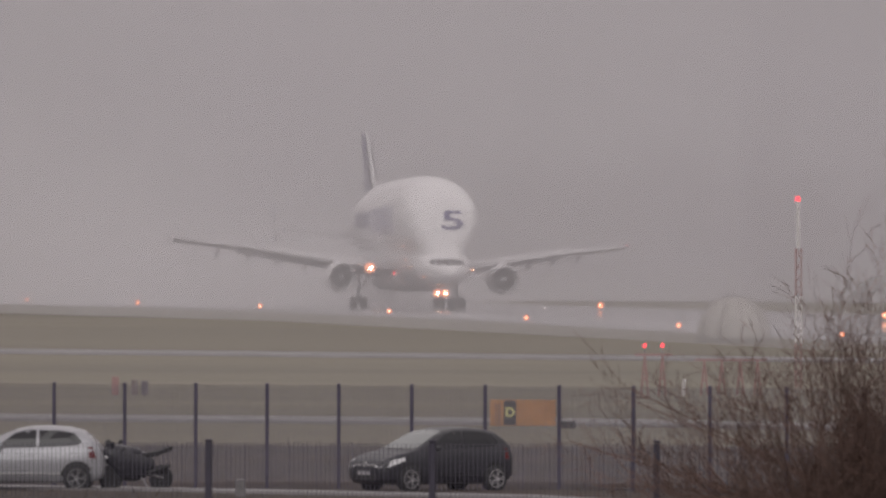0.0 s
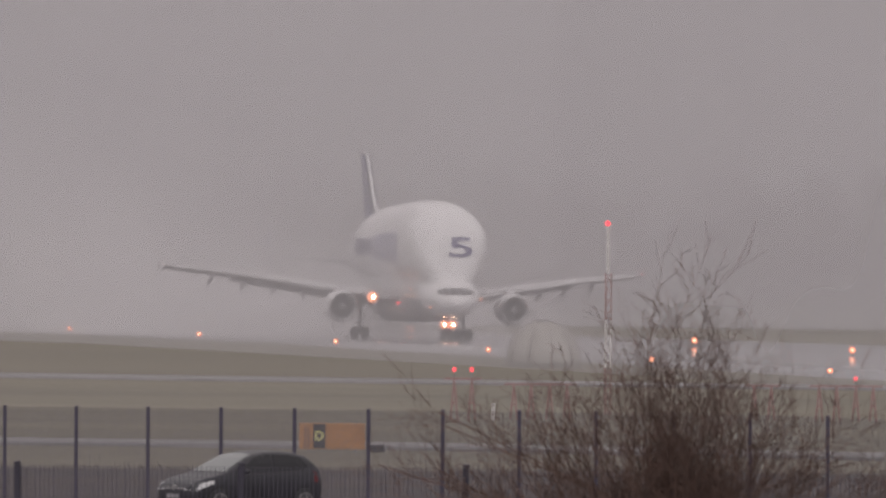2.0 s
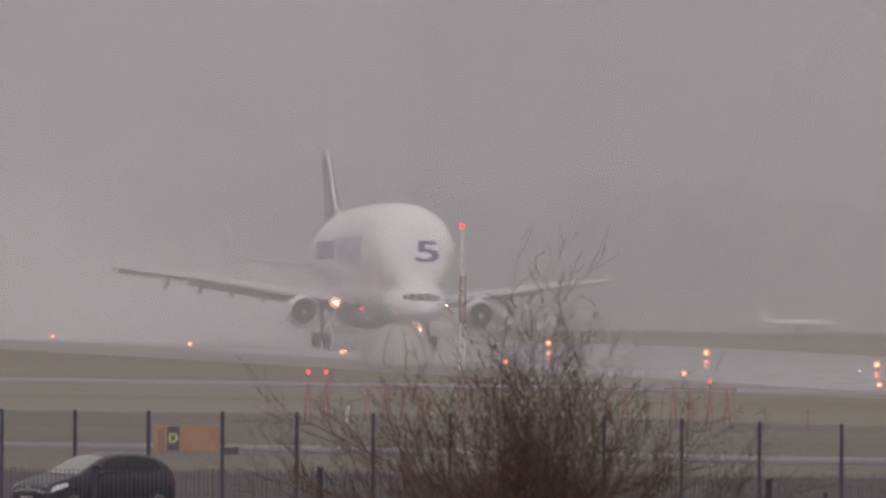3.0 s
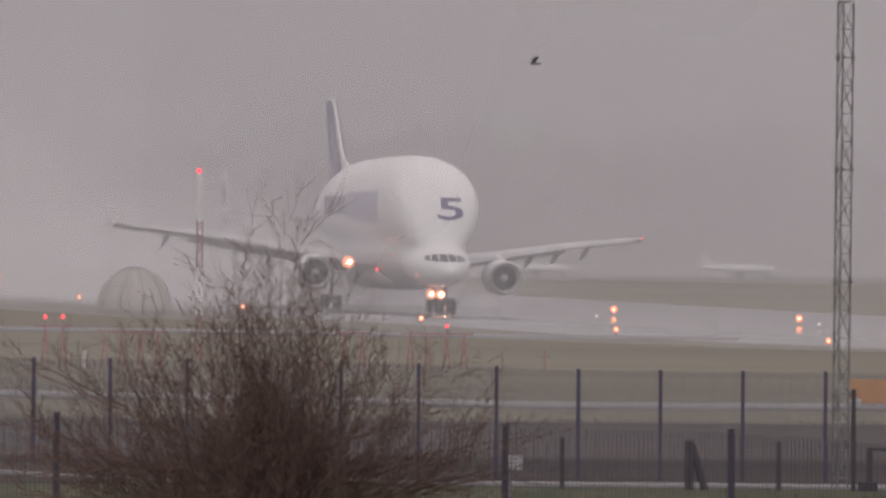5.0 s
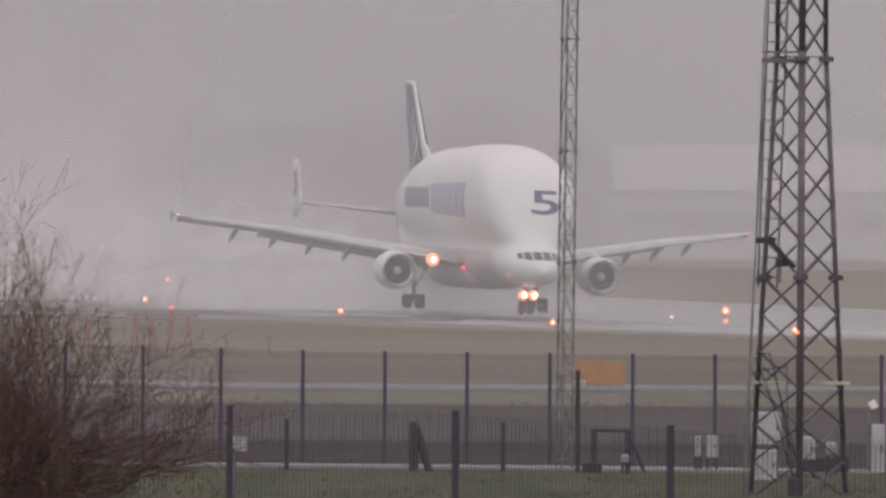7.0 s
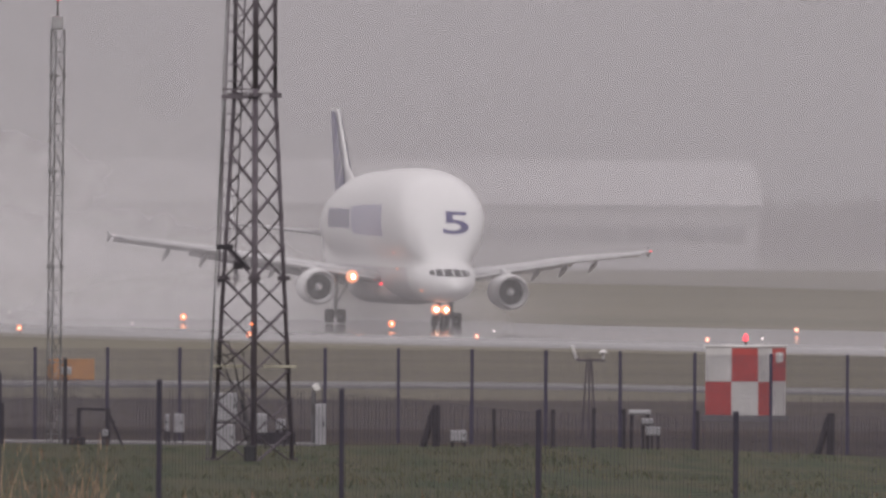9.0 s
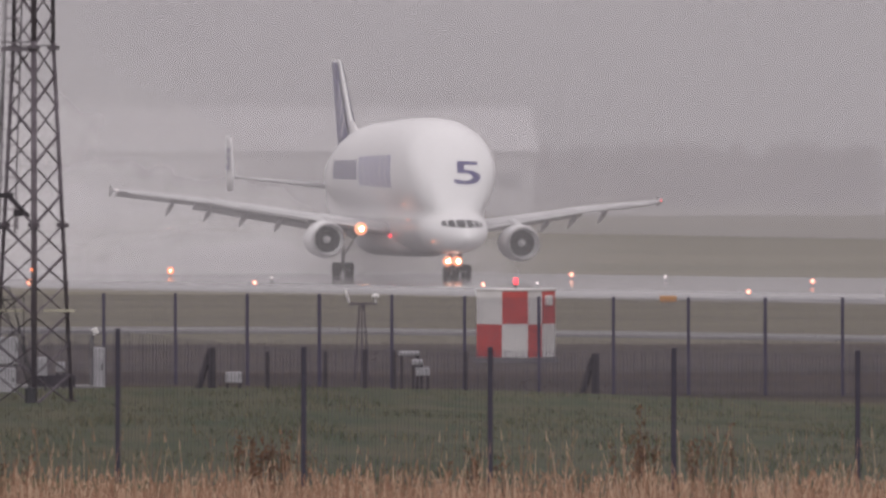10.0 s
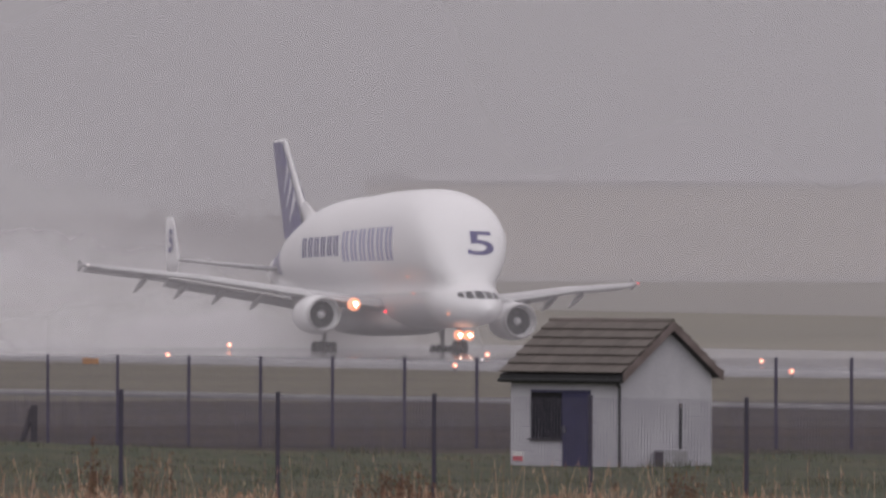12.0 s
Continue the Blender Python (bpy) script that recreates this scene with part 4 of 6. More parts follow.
def approach_frame(x, y, lamps):
    f = thing("approach_frame", "red trestle carrying approach lamps, haze in its colour", "lamp frame", pose(x, y, ground_z(x, y)) @ Matrix.Diagonal((1, 1, 1.29 if lamps == 2 else 1.12, 1)), "approach frames")
    for dx in (-0.45, 0.45):
        part("leg", rodded((dx - 0.18, 0, 0), (dx, 0, 1.6), 0.045), M_FRAME, f)
        part("leg", rodded((dx + 0.18, 0, 0), (dx, 0, 1.6), 0.045), M_FRAME, f)
        part("brace", rodded((dx - 0.1, -0.02, 0.7), (dx + 0.1, -0.02, 0.7), 0.03), M_FRAME, f)
    part("bar", boxed(-0.95, -0.06, 1.6, 0.95, 0.06, 1.68), M_FRAME, f)
    for dx in (-0.45, 0.45)[:lamps]:
        if lamps:
            part("lamp", ball(bmesh.new(), (dx, 0, 2.0), 0.085, 8), M_REDLAMP, f, "red lamp")
            part("lamp_stem", rodded((dx, 0, 1.68), (dx, 0, 1.95), 0.03), M_STEEL, f)


for x, y, on in ((-44.3, 573, 2), (-42.2, 586, 0), (-40.4, 587, 0), (-26.4, 588, 0), (-24.5, 588, 1), (-29.8, 588, 0)):
    approach_frame(x, y, on)
m = thing("white_marker_post", "short white post by the approach lamps", "post", pose(-43.0, 576, ground_z(-43, 576)))
part("post", rodded((0, 0, 0), (0.05, 0, 0.85), 0.09), M_BOXWHITE, m)
m = thing("marker_cross", "thin white crossbar marker on a post", "marker", pose(-18.9, 560, ground_z(-18.9, 560)))
part("post", rodded((0, 0, 0), (0, 0, 1.1), 0.05), M_FRAME, m)
part("crossbar", boxed(-0.34, -0.02, 0.76, 0.34, 0.02, 0.81), M_CONCRETE, m)


def banded_mast(x, y, top):
    z = ground_z(x, y)
    m = thing("obstruction_mast", "slim red and white banded mast with a red lamp", "mast", pose(x, y, z))
    n, h = 4, (top - z) / 4
    for k in range(n):
        bm = bmesh.new()
        w = 0.22 if k < 3 else 0.08
        for a in range(3):
            c, s = w * math.cos(2.1 * a), w * math.sin(2.1 * a)
            rod(bm, (c, s, h * k), (c, s, h * (k + 1)), 0.034, n=6)
            c2, s2 = w * math.cos(2.1 * (a + 1)), w * math.sin(2.1 * (a + 1))
            for j in range(4):
                rod(bm, (c, s, h * (k + j / 4)), (c2, s2, h * (k + (j + 1) / 4)), 0.02, n=5)
        part("section", bm, M_BOXWHITE if k % 2 else M_FRAME, m, "white section" if k % 2 else "red section")
    part("lamp", ball(bmesh.new(), (0, 0, top - z + 0.12), 0.15, 10), M_REDLAMP, m, "red obstruction lamp")


banded_mast(-42.9, 665, 10.1)


M_DOME = mat("weathered_dome_skin", (0.44, 0.42, 0.39), (0.30, 0.285, 0.25), 0.6, scale=0.5, fine=4.0)


def dome_shelter(x, y):
    d = thing("dome_shelter", "pale domed shelter standing before the runway", "dome", pose(x, y, ground_z(x, y)))
    prof = [(2.9, 0.0), (2.95, 0.5), (2.85, 1.3), (2.5, 2.2), (1.9, 2.95), (1.2, 3.4), (0.6, 3.58), (0.2, 3.62)]
    part("shell", lathe(bmesh.new(), prof, 32), M_DOME, d, "pale weathered shell", True)
    part("cap", lathe(bmesh.new(), [(0.7, 3.56), (0.72, 3.72), (0.1, 3.78)], 20), M_BELLY, d, "flat dark cap")
    for k in range(10):
        rib = bmesh.new()
        a = 2 * math.pi * k / 10
        for (r, z), (r2, z2) in zip(prof, prof[1:]):
            rod(rib, ((r + 0.03) * math.cos(a), (r + 0.03) * math.sin(a), z), ((r2 + 0.03) * math.cos(a), (r2 + 0.03) * math.sin(a), z2), 0.035, n=5)
        part("rib", rib, M_BARGE, d)


dome_shelter(-63.5, 905)


# ---------------------------------------------------------------- checkered equipment shelter
def shelter(x, y):
    s = thing("equipment_shelter", "red and white checkered equipment shelter with red lamp", "shelter", pose(x, y, ground_z(x, y) + 0.12, 0, 0, -32))
    w, d, h = 2.12, 2.0, 2.4
    part("body", boxed(-w / 2, -d / 2, 0.12, w / 2, d / 2, 0.12 + h, 0.02), M_BOXWHITE, s, "white painted cabin")
    for i in range(2):
        for j in range(2):
            for face in range(2):
                if face == 0:
                    a, b = -w / 2 + w * i / 2, -w / 2 + w * (i + 1) / 2
                    bm = boxed(a + 0.01, -d / 2 - 0.022, 0.12 + h * j / 2 + 0.01, b - 0.01, -d / 2 - 0.004, 0.12 + h * (j + 1) / 2 - 0.01)
                else:
                    a, b = -d / 2 + d * i / 2, -d / 2 + d * (i + 1) / 2
                    bm = boxed(w / 2 + 0.004, a + 0.01, 0.12 + h * j / 2 + 0.01, w / 2 + 0.022, b - 0.01, 0.12 + h * (j + 1) / 2 - 0.01)
                part("panel", bm, M_RED if (i + j) % 2 == 0 else M_BOXWHITE, s, "red panel" if (i + j) % 2 == 0 else "white panel")
    part("roof", boxed(-w / 2 - 0.06, -d / 2 - 0.06, 2.522, w / 2 + 0.06, d / 2 + 0.06, 2.60, 0.02), M_BOXWHITE, s, "flat white roof")
    part("plinth", boxed(-w / 2 - 0.1, -d / 2 - 0.1, -0.35, w / 2 + 0.1, d / 2 + 0.1, 0.118), M_CONCRETE, s)
    part("lamp_stem", rodded((0, 0, 2.6), (0, 0, 2.75), 0.05), M_DARK, s)
    part("lamp", lathe(bmesh.new(), [(0.075, 2.75), (0.085, 2.88), (0.06, 2.97), (0.02, 2.99)], 10), M_REDLAMP, s, "red obstruction lamp", True)
    part("vent", boxed(w / 2 + 0.03, 0.2, 2.0, w / 2 + 0.2, 0.5, 2.35, 0.02), M_BOXWHITE, s)


shelter(22.1, 355.6)


# ---------------------------------------------------------------- lattice masts
M_DARKWOOD = mat("dark_stained_timber", (0.045, 0.038, 0.045), (0.028, 0.024, 0.03), 0.8, scale=3, fine=25)


def lattice_mast(x, y):
    z0 = ground_z(x, y)
    m = thing("lattice_mast", "dark weathered three-legged steel lattice mast with ladder", "mast", pose(x, y, z0))
    h, n = 13.2, 18
    zs = [h * k / n for k in range(n + 1)]

    def corner(a, z):
        r = 1.09 - 0.060 * z if z < 8.9 else 0.556 - 0.006 * (z - 8.9)
        ang = radians((-90, 30, 150)[a])
        return Vector((r * math.cos(ang), r * math.sin(ang), z))
    for a in range(3):
        leg = bmesh.new()
        for lo, hi in ((0, 8.9), (8.9, h)):
            rod(leg, corner(a, lo), corner(a, hi), 0.075 if a == 0 else 0.050, n=10)
        part("leg", leg, M_MAST, m, "dark tubular leg", True)
        for z in (0.06, 4.4, 8.75, 12.4):
            p = corner(a, z)
            part("flange", rodded(p - Vector((0, 0, 0.05)), p + Vector((0, 0, 0.05)), 0.15, n=12), M_MAST, m)
        part("footing", boxed(*(corner(a, 0) - Vector((0.2, 0.2, 0.3))), *(corner(a, 0) + Vector((0.2, 0.2, -0.002)))), M_CONCRETE, m)
    for b in (1, 2):
        for k in range(n):
            bold = (k + b) % 2
            part("brace", rodded(corner(b, zs[k + 1]), corner(0, zs[k]), 0.040 if bold else 0.026, n=6), M_MAST, m)
            part("brace", rodded(corner(0, zs[k + 1]), corner(b, zs[k]), 0.023, n=6), M_MAST, m)
        for k in range(1, n):
            c = corner(b, zs[k])
            part("gusset", boxed(c.x - 0.06, c.y - 0.02, c.z - 0.07, c.x + 0.06, c.y + 0.02, c.z + 0.07), M_MAST, m)
    part("tie", rodded(corner(1, zs[12]), corner(2, zs[12]), 0.014, n=5), M_MAST, m)
    lad = bmesh.new()
    for dx in (0.0, 0.38):
        rod(lad, (-0.84 + dx, -0.1, 4.2), (-0.58 + dx, -0.1, 12.9), 0.02, n=6)
    for k in range(22):
        z = 4.4 + 0.39 * k
        xx = -0.84 + 0.26 * (z - 4.2) / 8.7
        rod(lad, (xx, -0.1, z), (xx + 0.38, -0.1, z), 0.014, n=5)
    part("ladder", lad, M_MAST, m, "narrow steel ladder")
    part("stay", rodded((-1.12, -0.15, 0.0), (-0.72, -0.15, 8.6), 0.020, n=5), M_STEEL, m)
    part("stay", rodded((-1.06, -0.15, 0.0), (-0.62, -0.15, 13), 0.016, n=5), M_STEEL, m)
    part("step_platform", boxed(-0.80, -0.35, 8.66, 0.02, -0.2, 8.76), M_MAST, m, "small dark step platform")
    part("handrail", boxed(-0.80, -0.35, 8.86, -0.05, -0.31, 8.90), M_MAST, m)
    cab = bmesh.new()
    rng = random.Random(8)
    for k in range(5):
        pts = [Vector((-0.85 + rng.uniform(-0.1, 0.2), -0.2, 2.6 + rng.uniform(-0.2, 0.3))), Vector((-0.45 + rng.uniform(-0.2, 0.2), -0.3, 2.9 - 0.25 * k)),
               Vector((-0.1 + rng.uniform(-0.2, 0.1), -1.0, 0.9 - 0.05 * k)), Vector((0, -1.1, 0.1))]
        for p, q in zip(pts, pts[1:]):
            rod(cab, p, q, 0.012, n=5)
    part("cable", cab, M_TYRE, m, "black cables sagging to the foot")
    for dx in (-0.62, 0.62):
        part("cable_tray", boxed(dx - 0.38, -0.1, 2.28, dx + 0.38, 0.1, 2.34), mat("cream_tray", (0.45, 0.42, 0.33), rough=0.6), m, "cream cable tray")
    part("junction", boxed(-0.22, -1.3, 0.02, 0.04, -1.0, 0.45, 0.03), M_DARK, m, "dark junction box")
    part("lamp", ball(bmesh.new(), (-0.06, -1.02, 3.32), 0.032, 8), M_AMBER, m, "small amber lamp")
    part("bracket", boxed(-0.90, -0.45, 5.08, -0.50, -0.33, 5.20, 0.01), M_DARKWOOD, m, "dark clamp bracket")
    part("bracket", rodded((-0.62, -0.4, 5.14), (-0.12, -0.75, 4.62), 0.045, n=6), M_DARKWOOD, m, "dark slanting arm")
    part("junction", boxed(-0.50, -0.5, 4.62, -0.26, -0.3, 4.78, 0.02), M_DARKWOOD, m, "small dark aerial unit")
    part("aerial", rodded((-0.40, -0.4, 4.30), (-0.40, -0.4, 5.00), 0.022, n=6), M_MAST, m)
    part("bracket", boxed(-0.88, -0.4, 4.30, -0.70, -0.3, 4.38), M_DARKWOOD, m)
    return m


def slim_mast(x, y, top):
    z0 = ground_z(x, y)
    m = thing("slim_lattice_mast", "slim grey three-sided lattice pole with a red lamp", "mast", pose(x, y, z0, 0, 0.35, 0))
    h, w = top - z0, 0.2
    pts = [(w * math.cos(radians(a)), w * math.sin(radians(a))) for a in (-100, 20, 140)]
    for px, py in pts:
        part("leg", rodded((px, py, 0), (px, py, h - 0.9), 0.024, n=6), M_STEEL, m)
    k, z, sec = 0, 0.3, 2.55
    while z < h - 1.3:
        for a in range(3):
            p, q = pts[a], pts[(a + 1) % 3]
            if k % 2:
                p, q = q, p
            part("brace", rodded((*p, z), (*q, z + 0.62), 0.013, n=5), M_STEEL, m)
            part("rung", rodded((*p, z), (*q, z), 0.012, n=5), M_STEEL, m)
        if k % 4 == 3:
            for px, py in pts:
                part("flange", rodded((px, py, z - 0.04), (px, py, z + 0.04), 0.05, n=8), M_STEEL, m)
        z, k = z + 0.62, k + 1
    part("lamp_box", boxed(-0.14, -0.14, h - 0.9, 0.14, 0.14, h - 0.55, 0.02), M_BELLY, m, "dark grey lamp box")
    part("lamp_post", rodded((0, 0, h - 0.55), (0, 0, h - 0.1), 0.03), M_STEEL, m)
    part("lamp", ball(bmesh.new(), (0, 0, h), 0.13, 10), M_REDLAMP, m, "red obstruction lamp")
    part("foot", boxed(-0.35, -0.35, -0.3, 0.35, 0.35, 0.02), M_CONCRETE, m)
    part("reader", boxed(0.2, -0.3, 1.85, 0.48, -0.1, 2.05, 0.02), M_BELLY, m, "bracket with small sensor")
    part("arm", rodded((0.1, -0.15, 2.35), (0.42, -0.2, 2.0), 0.02), M_STEEL, m)


lattice_mast(2.97, 224.8)
slim_mast(-1.91, 250, 12.8)


# ---------------------------------------------------------------- weather station enclosure
def wood_post(x, y, h, w=0.12, brace=0):
    p = thing("timber_post", "dark timber post with a slanting brace" if brace else "plain dark timber post in grass", "post", pose(x, y, ground_z(x, y)), "enclosure posts")
    part("post", boxed(-w / 2, -w / 2, -0.3, w / 2, w / 2, h, 0.01), M_DARKWOOD, p)
    if brace:
        bm = rodded((0.36 * brace, 0, 0), (0.06 * brace, 0, h * 0.9), 0.085, n=6)
        part("brace", bm, M_DARKWOOD, p)


M_CABINET = mat("grey_white_cabinet", (0.38, 0.37, 0.39), (0.29, 0.28, 0.30), 0.5, scale=2, fine=20)
for x, h, br in ((-8.3, 1.2, 0), (-5.4, 1.15, 1), (-3.35, 1.15, 0), (-1.65, 2.3, 0), (8.35, 1.15, -1), (9.9, 1.05, 0), (11.5, 1.05, 0), (12.6, 1.1, 0), (13.4, 1.1, 0),
                 (15.4, 1.1, 0), (19.0, 1.15, -1)):
    wood_post(x * 0.955, 247, h, 0.20 if br else 0.1, br)


def cabinet(x, y, z, w, d, h, label, legs=True):
    tone = M_DARKWOOD if " dark " in label else M_CABINET
    c = thing("cabinet", label, "cabinet", pose(x, y, ground_z(x, y)))
    part("body", boxed(-w / 2, -d / 2, z, w / 2, d / 2, z + h, 0.02), tone, c, "plain enclosure")
    part("door", boxed(-w / 2 + 0.03, -d / 2 - 0.02, z + 0.03, w / 2 - 0.03, -d / 2 - 0.004, z + h - 0.03, 0.004), tone, c, "closed door")
    part("handle", boxed(w / 2 - 0.09, -d / 2 - 0.04, z + h * 0.45, w / 2 - 0.06, -d / 2 - 0.022, z + h * 0.6), M_DARK, c)
    if legs:
        for s in (-1, 1):
            part("leg", boxed(s * w * 0.38 - 0.03, -0.03, -0.2, s * w * 0.38 + 0.03, 0.03, z), M_DARKWOOD, c)
    return c


cabinet(1.38, 250.0, 0.35, 0.26, 0.25, 0.50, "small pale grey cabinet on legs")
cabinet(1.07, 250.0, 0.38, 0.12, 0.2, 0.46, "narrow pale box on a leg")
cabinet(2.50, 243.0, 0.75, 0.62, 0.5, 0.72, "white equipment cabinet behind the mast")
cabinet(2.44, 240.0, 0.05, 0.55, 0.5, 0.66, "low white equipment cabinet behind the mast", False)
cabinet(3.39, 243.0, 0.45, 0.34, 0.3, 0.5, "small white box behind the mast")
cabinet(3.96, 246.0, 0.5, 0.24, 0.3, 0.28, "small grey box on a leg")
cabinet(3.82, 248.0, 0.02, 1.1, 0.6, 0.4, "low dark generator box", False)
cabinet(5.05, 250.0, 0.02, 0.30, 0.3, 1.10, "tall narrow white cabinet beside the mast", False)
cabinet(8.55, 247.0, 0.2, 0.42, 0.3, 0.3, "white box on timber legs")
cabinet(13.56, 247.0, 0.42, 0.36, 0.3, 0.24, "small white instrument box")
cabinet(13.42, 247.0, 0.70, 0.30, 0.3, 0.16, "small white instrument box")
cabinet(13.23, 247.4, 0.95, 0.55, 0.3, 0.12, "flat white instrument box")
cabinet(-0.53, 246.6, 0.3, 0.16, 0.2, 0.18, "tiny white instrument box")


def camera_post(x, y):
    p = thing("camera_post", "white security camera tilted on a thin post", "camera", pose(x, y, ground_z(x, y)))
    part("post", rodded((0, 0, -0.1), (0, 0, 1.45), 0.045), M_STEEL, p)
    bm = boxed(-0.09, -0.2, -0.08, 0.09, 0.2, 0.08, 0.015)
    bm.transform(pose(0.08, 0, 1.55, 0, 62, 0))
    part("housing", bm, M_BOXWHITE, p, "white camera housing")


camera_post(4.86, 250)
m = thing("pipe_frame", "dark portal frame of pipes in the enclosure", "frame", pose(-0.85, 247, ground_z(-0.85, 247)))
for dx in (-0.37, 0.37):
    part("upright", boxed(dx - 0.06, -0.05, -0.1, dx + 0.06, 0.05, 0.95), M_DARKWOOD, m)
part("beam", boxed(-0.43, -0.05, 0.952, 0.43, 0.05, 1.02), M_DARKWOOD, m)
part("brace", rodded((0.78, 0, 0), (0.4, 0, 0.9), 0.035), M_DARKWOOD, m)
part("box", boxed(-0.62, -0.15, 0.0, -0.2, 0.12, 0.28, 0.02), M_DARKWOOD, m)


def weather_mast(x, y):
    w = thing("weather_mast", "thin tripod mast with small wind sensors", "instrument", pose(x, y, ground_z(x, y)) @ Matrix.Diagonal((1, 1, 1.07, 1)))
    for dx, dy in ((-0.24, 0.1), (0.24, 0.1), (0.0, -0.2)):
        part("leg", rodded((dx, dy, 0), (dx * 0.3, dy * 0.3, 2.4), 0.03), M_MAST, w)
    part("crossarm", boxed(-0.42, -0.03, 2.4, 0.5, 0.03, 2.46), M_MAST, w)
    part("vane", rodded((-0.40, 0, 2.46), (-0.56, 0, 2.85), 0.05), M_BOXWHITE, w, "white wind vane")
    part("cup", lathe(bmesh.new(), [(0.04, 2.46), (0.04, 2.6), (0.15, 2.64), (0.05, 2.74)], 10, Matrix.Translation((0.45, 0, 0))), M_BOXWHITE, w, "white radiation cup")


weather_mast(14.95, 318)


def mesh_sign(x, y):
    s = thing("notice", "white notice on a short post", "sign", pose(x, y, ground_z(x, y)))
    part("board", boxed(-0.08, -0.02, 1.64, 0.17, 0.02, 1.84, 0.004), M_CABINET, s, "white board")
    for k in range(3):
        part("writing_bar", boxed(-0.05, -0.032, 1.675 + 0.055 * k, 0.13, -0.024, 1.69 + 0.055 * k), M_STEEL, s, "grey line of writing")
    part("post", rodded((0, 0.04, 0), (0, 0.04, 1.8), 0.03), M_STEEL, s)


mesh_sign(-5.7, 155)
m = thing("cable_marker", "small pale concrete marker by the path", "marker", pose(-30.6, 268, ground_z(-30.6, 268)))
part("body", boxed(-0.12, -0.1, -0.1, 0.12, 0.1, 0.46, 0.02), M_CONCRETE, m)


# ---------------------------------------------------------------- hut
def hut(x, y, turn):
    h = thing("hut", "white rendered hut with brown tiled roof and blue door", "hut", pose(x, y, ground_z(x, y), 0, 0, turn))
    L, W, E, R = 3.7, 3.9, 2.54, 3.78
    # corner at the origin; long wall towards -x, gable wall towards +y
    wall = bmesh.new()
    loft(wall, [[(px, 0, -0.3), (px, W, -0.3), (px, W, E), (px, W / 2, R - 0.1), (px, 0, E)] for px in (-L, 0)])
    part("wall", wall, M_RENDERED, h, "white rendered walls")
    door = part("door", boxed(-1.95, -0.03, 0.02, -1.05, -0.004, 2.02, 0.006), M_DOOR, h, "dark blue door")
    part("handle", boxed(-1.87, -0.09, 0.95, -1.83, -0.032, 1.12), M_METAL, door, "small metal handle")
    part("door_frame", boxed(-1.05, -0.045, 0.0, -1.0, -0.004, 2.08), M_DOOR, door)
    part("door_head", boxed(-3.0, -0.045, 2.024, -1.0, -0.004, 2.08), M_DOOR, door)
    win = part("window", boxed(-3.0, -0.035, 0.80, -1.96, -0.004, 2.02), M_WINDOW, h, "dark window beside the door")
    part("sill", boxed(-3.06, -0.09, 0.74, -1.96, -0.004, 0.797), M_DARKWOOD, win, "dark sill")
    part("notice", boxed(-3.62, -0.02, 0.18, -3.26, -0.004, 0.44), M_BOXWHITE, h, "white and red notice plate")
    part("notice_band", boxed(-3.61, -0.028, 0.19, -3.27, -0.022, 0.31), mat("pink_red_band", (0.6, 0.12, 0.15), rough=0.5), h, "red band")
    # roof: two slopes of tiles
    over, side = 0.22, 0.22
    rise = R - E
    run = W / 2
    slope = math.atan2(rise, run)
    length = math.hypot(run, rise) + over
    for s in (-1, 1):
        deck = boxed(-L - side, 0, -0.10, side, length, -0.012)
        m4 = pose(0, -over * math.cos(slope), E - over * math.sin(slope) + 0.05, math.degrees(slope), 0, 0) if s < 0 else \
            Matrix.Translation((-L, W, 0)) @ pose(0, over * math.cos(slope), E - over * math.sin(slope) + 0.05, 0, 0, 180) @ pose(0, 0, 0, math.degrees(slope), 0, 0)
        deck.transform(m4)
        roof = part("roof", deck, M_DARKWOOD, h, "dark roof deck and fascia")
        courses, per = 6, 11
        tw, tl = (L + 2 * side) / per, length / courses
        tile = boxed(0.003, 0, 0, tw - 0.003, tl + 0.05, 0.034, 0.005)
        tile.transform(pose(0, 0, 0.058, -7.0, 0, 0))
        tm = finish("tile", tile, M_TILE)
        for c in range(courses):
            for k in range(per):
                share("tile", tm, roof, m4 @ Matrix.Translation((-L - side + k * tw, c * tl - 0.03, 0.045)))
    part("ridge", rodded((-L - side, W / 2, R + 0.11), (side, W / 2, R + 0.11), 0.09, n=8), M_TILE, h, "mossy ridge tiles")
    for s in (-1, 1):
        verge = bmesh.new()
        y0, y1 = (-over * 0.85, W / 2) if s < 0 else (W + over * 0.85, W / 2)
        loft(verge, [[(side + 0.005, yy, zz - 0.17), (side + 0.04, yy, zz - 0.17), (side + 0.04, yy, zz + 0.06), (side + 0.005, yy, zz + 0.06)]
                     for yy, zz in ((y0, E - over * 0.85 * math.tan(slope) + 0.06), (y1, R + 0.05))])
        part("bargeboard", verge, M_BARGE, h, "brown bargeboard")
    part("gutter", boxed(-L - side, -over - 0.12, E - 0.25, side, -over + 0.0, E - 0.16, 0.02), M_DARK, h, "dark gutter")
    part("fascia", boxed(-L - side, -over + 0.004, E - 0.27, side, -over + 0.03, E - 0.06), M_DARK, h, "dark fascia board")
    pipe = rodded((0.02, -0.07, 0.0), (0.02, -0.07, E - 0.35), 0.04, n=8)
    rod(pipe, (0.02, -0.07, E - 0.35), (0.02, -over - 0.05, E - 0.22), 0.04, n=8)
    part("downpipe", pipe, M_DARK, h, "dark downpipe at the corner")
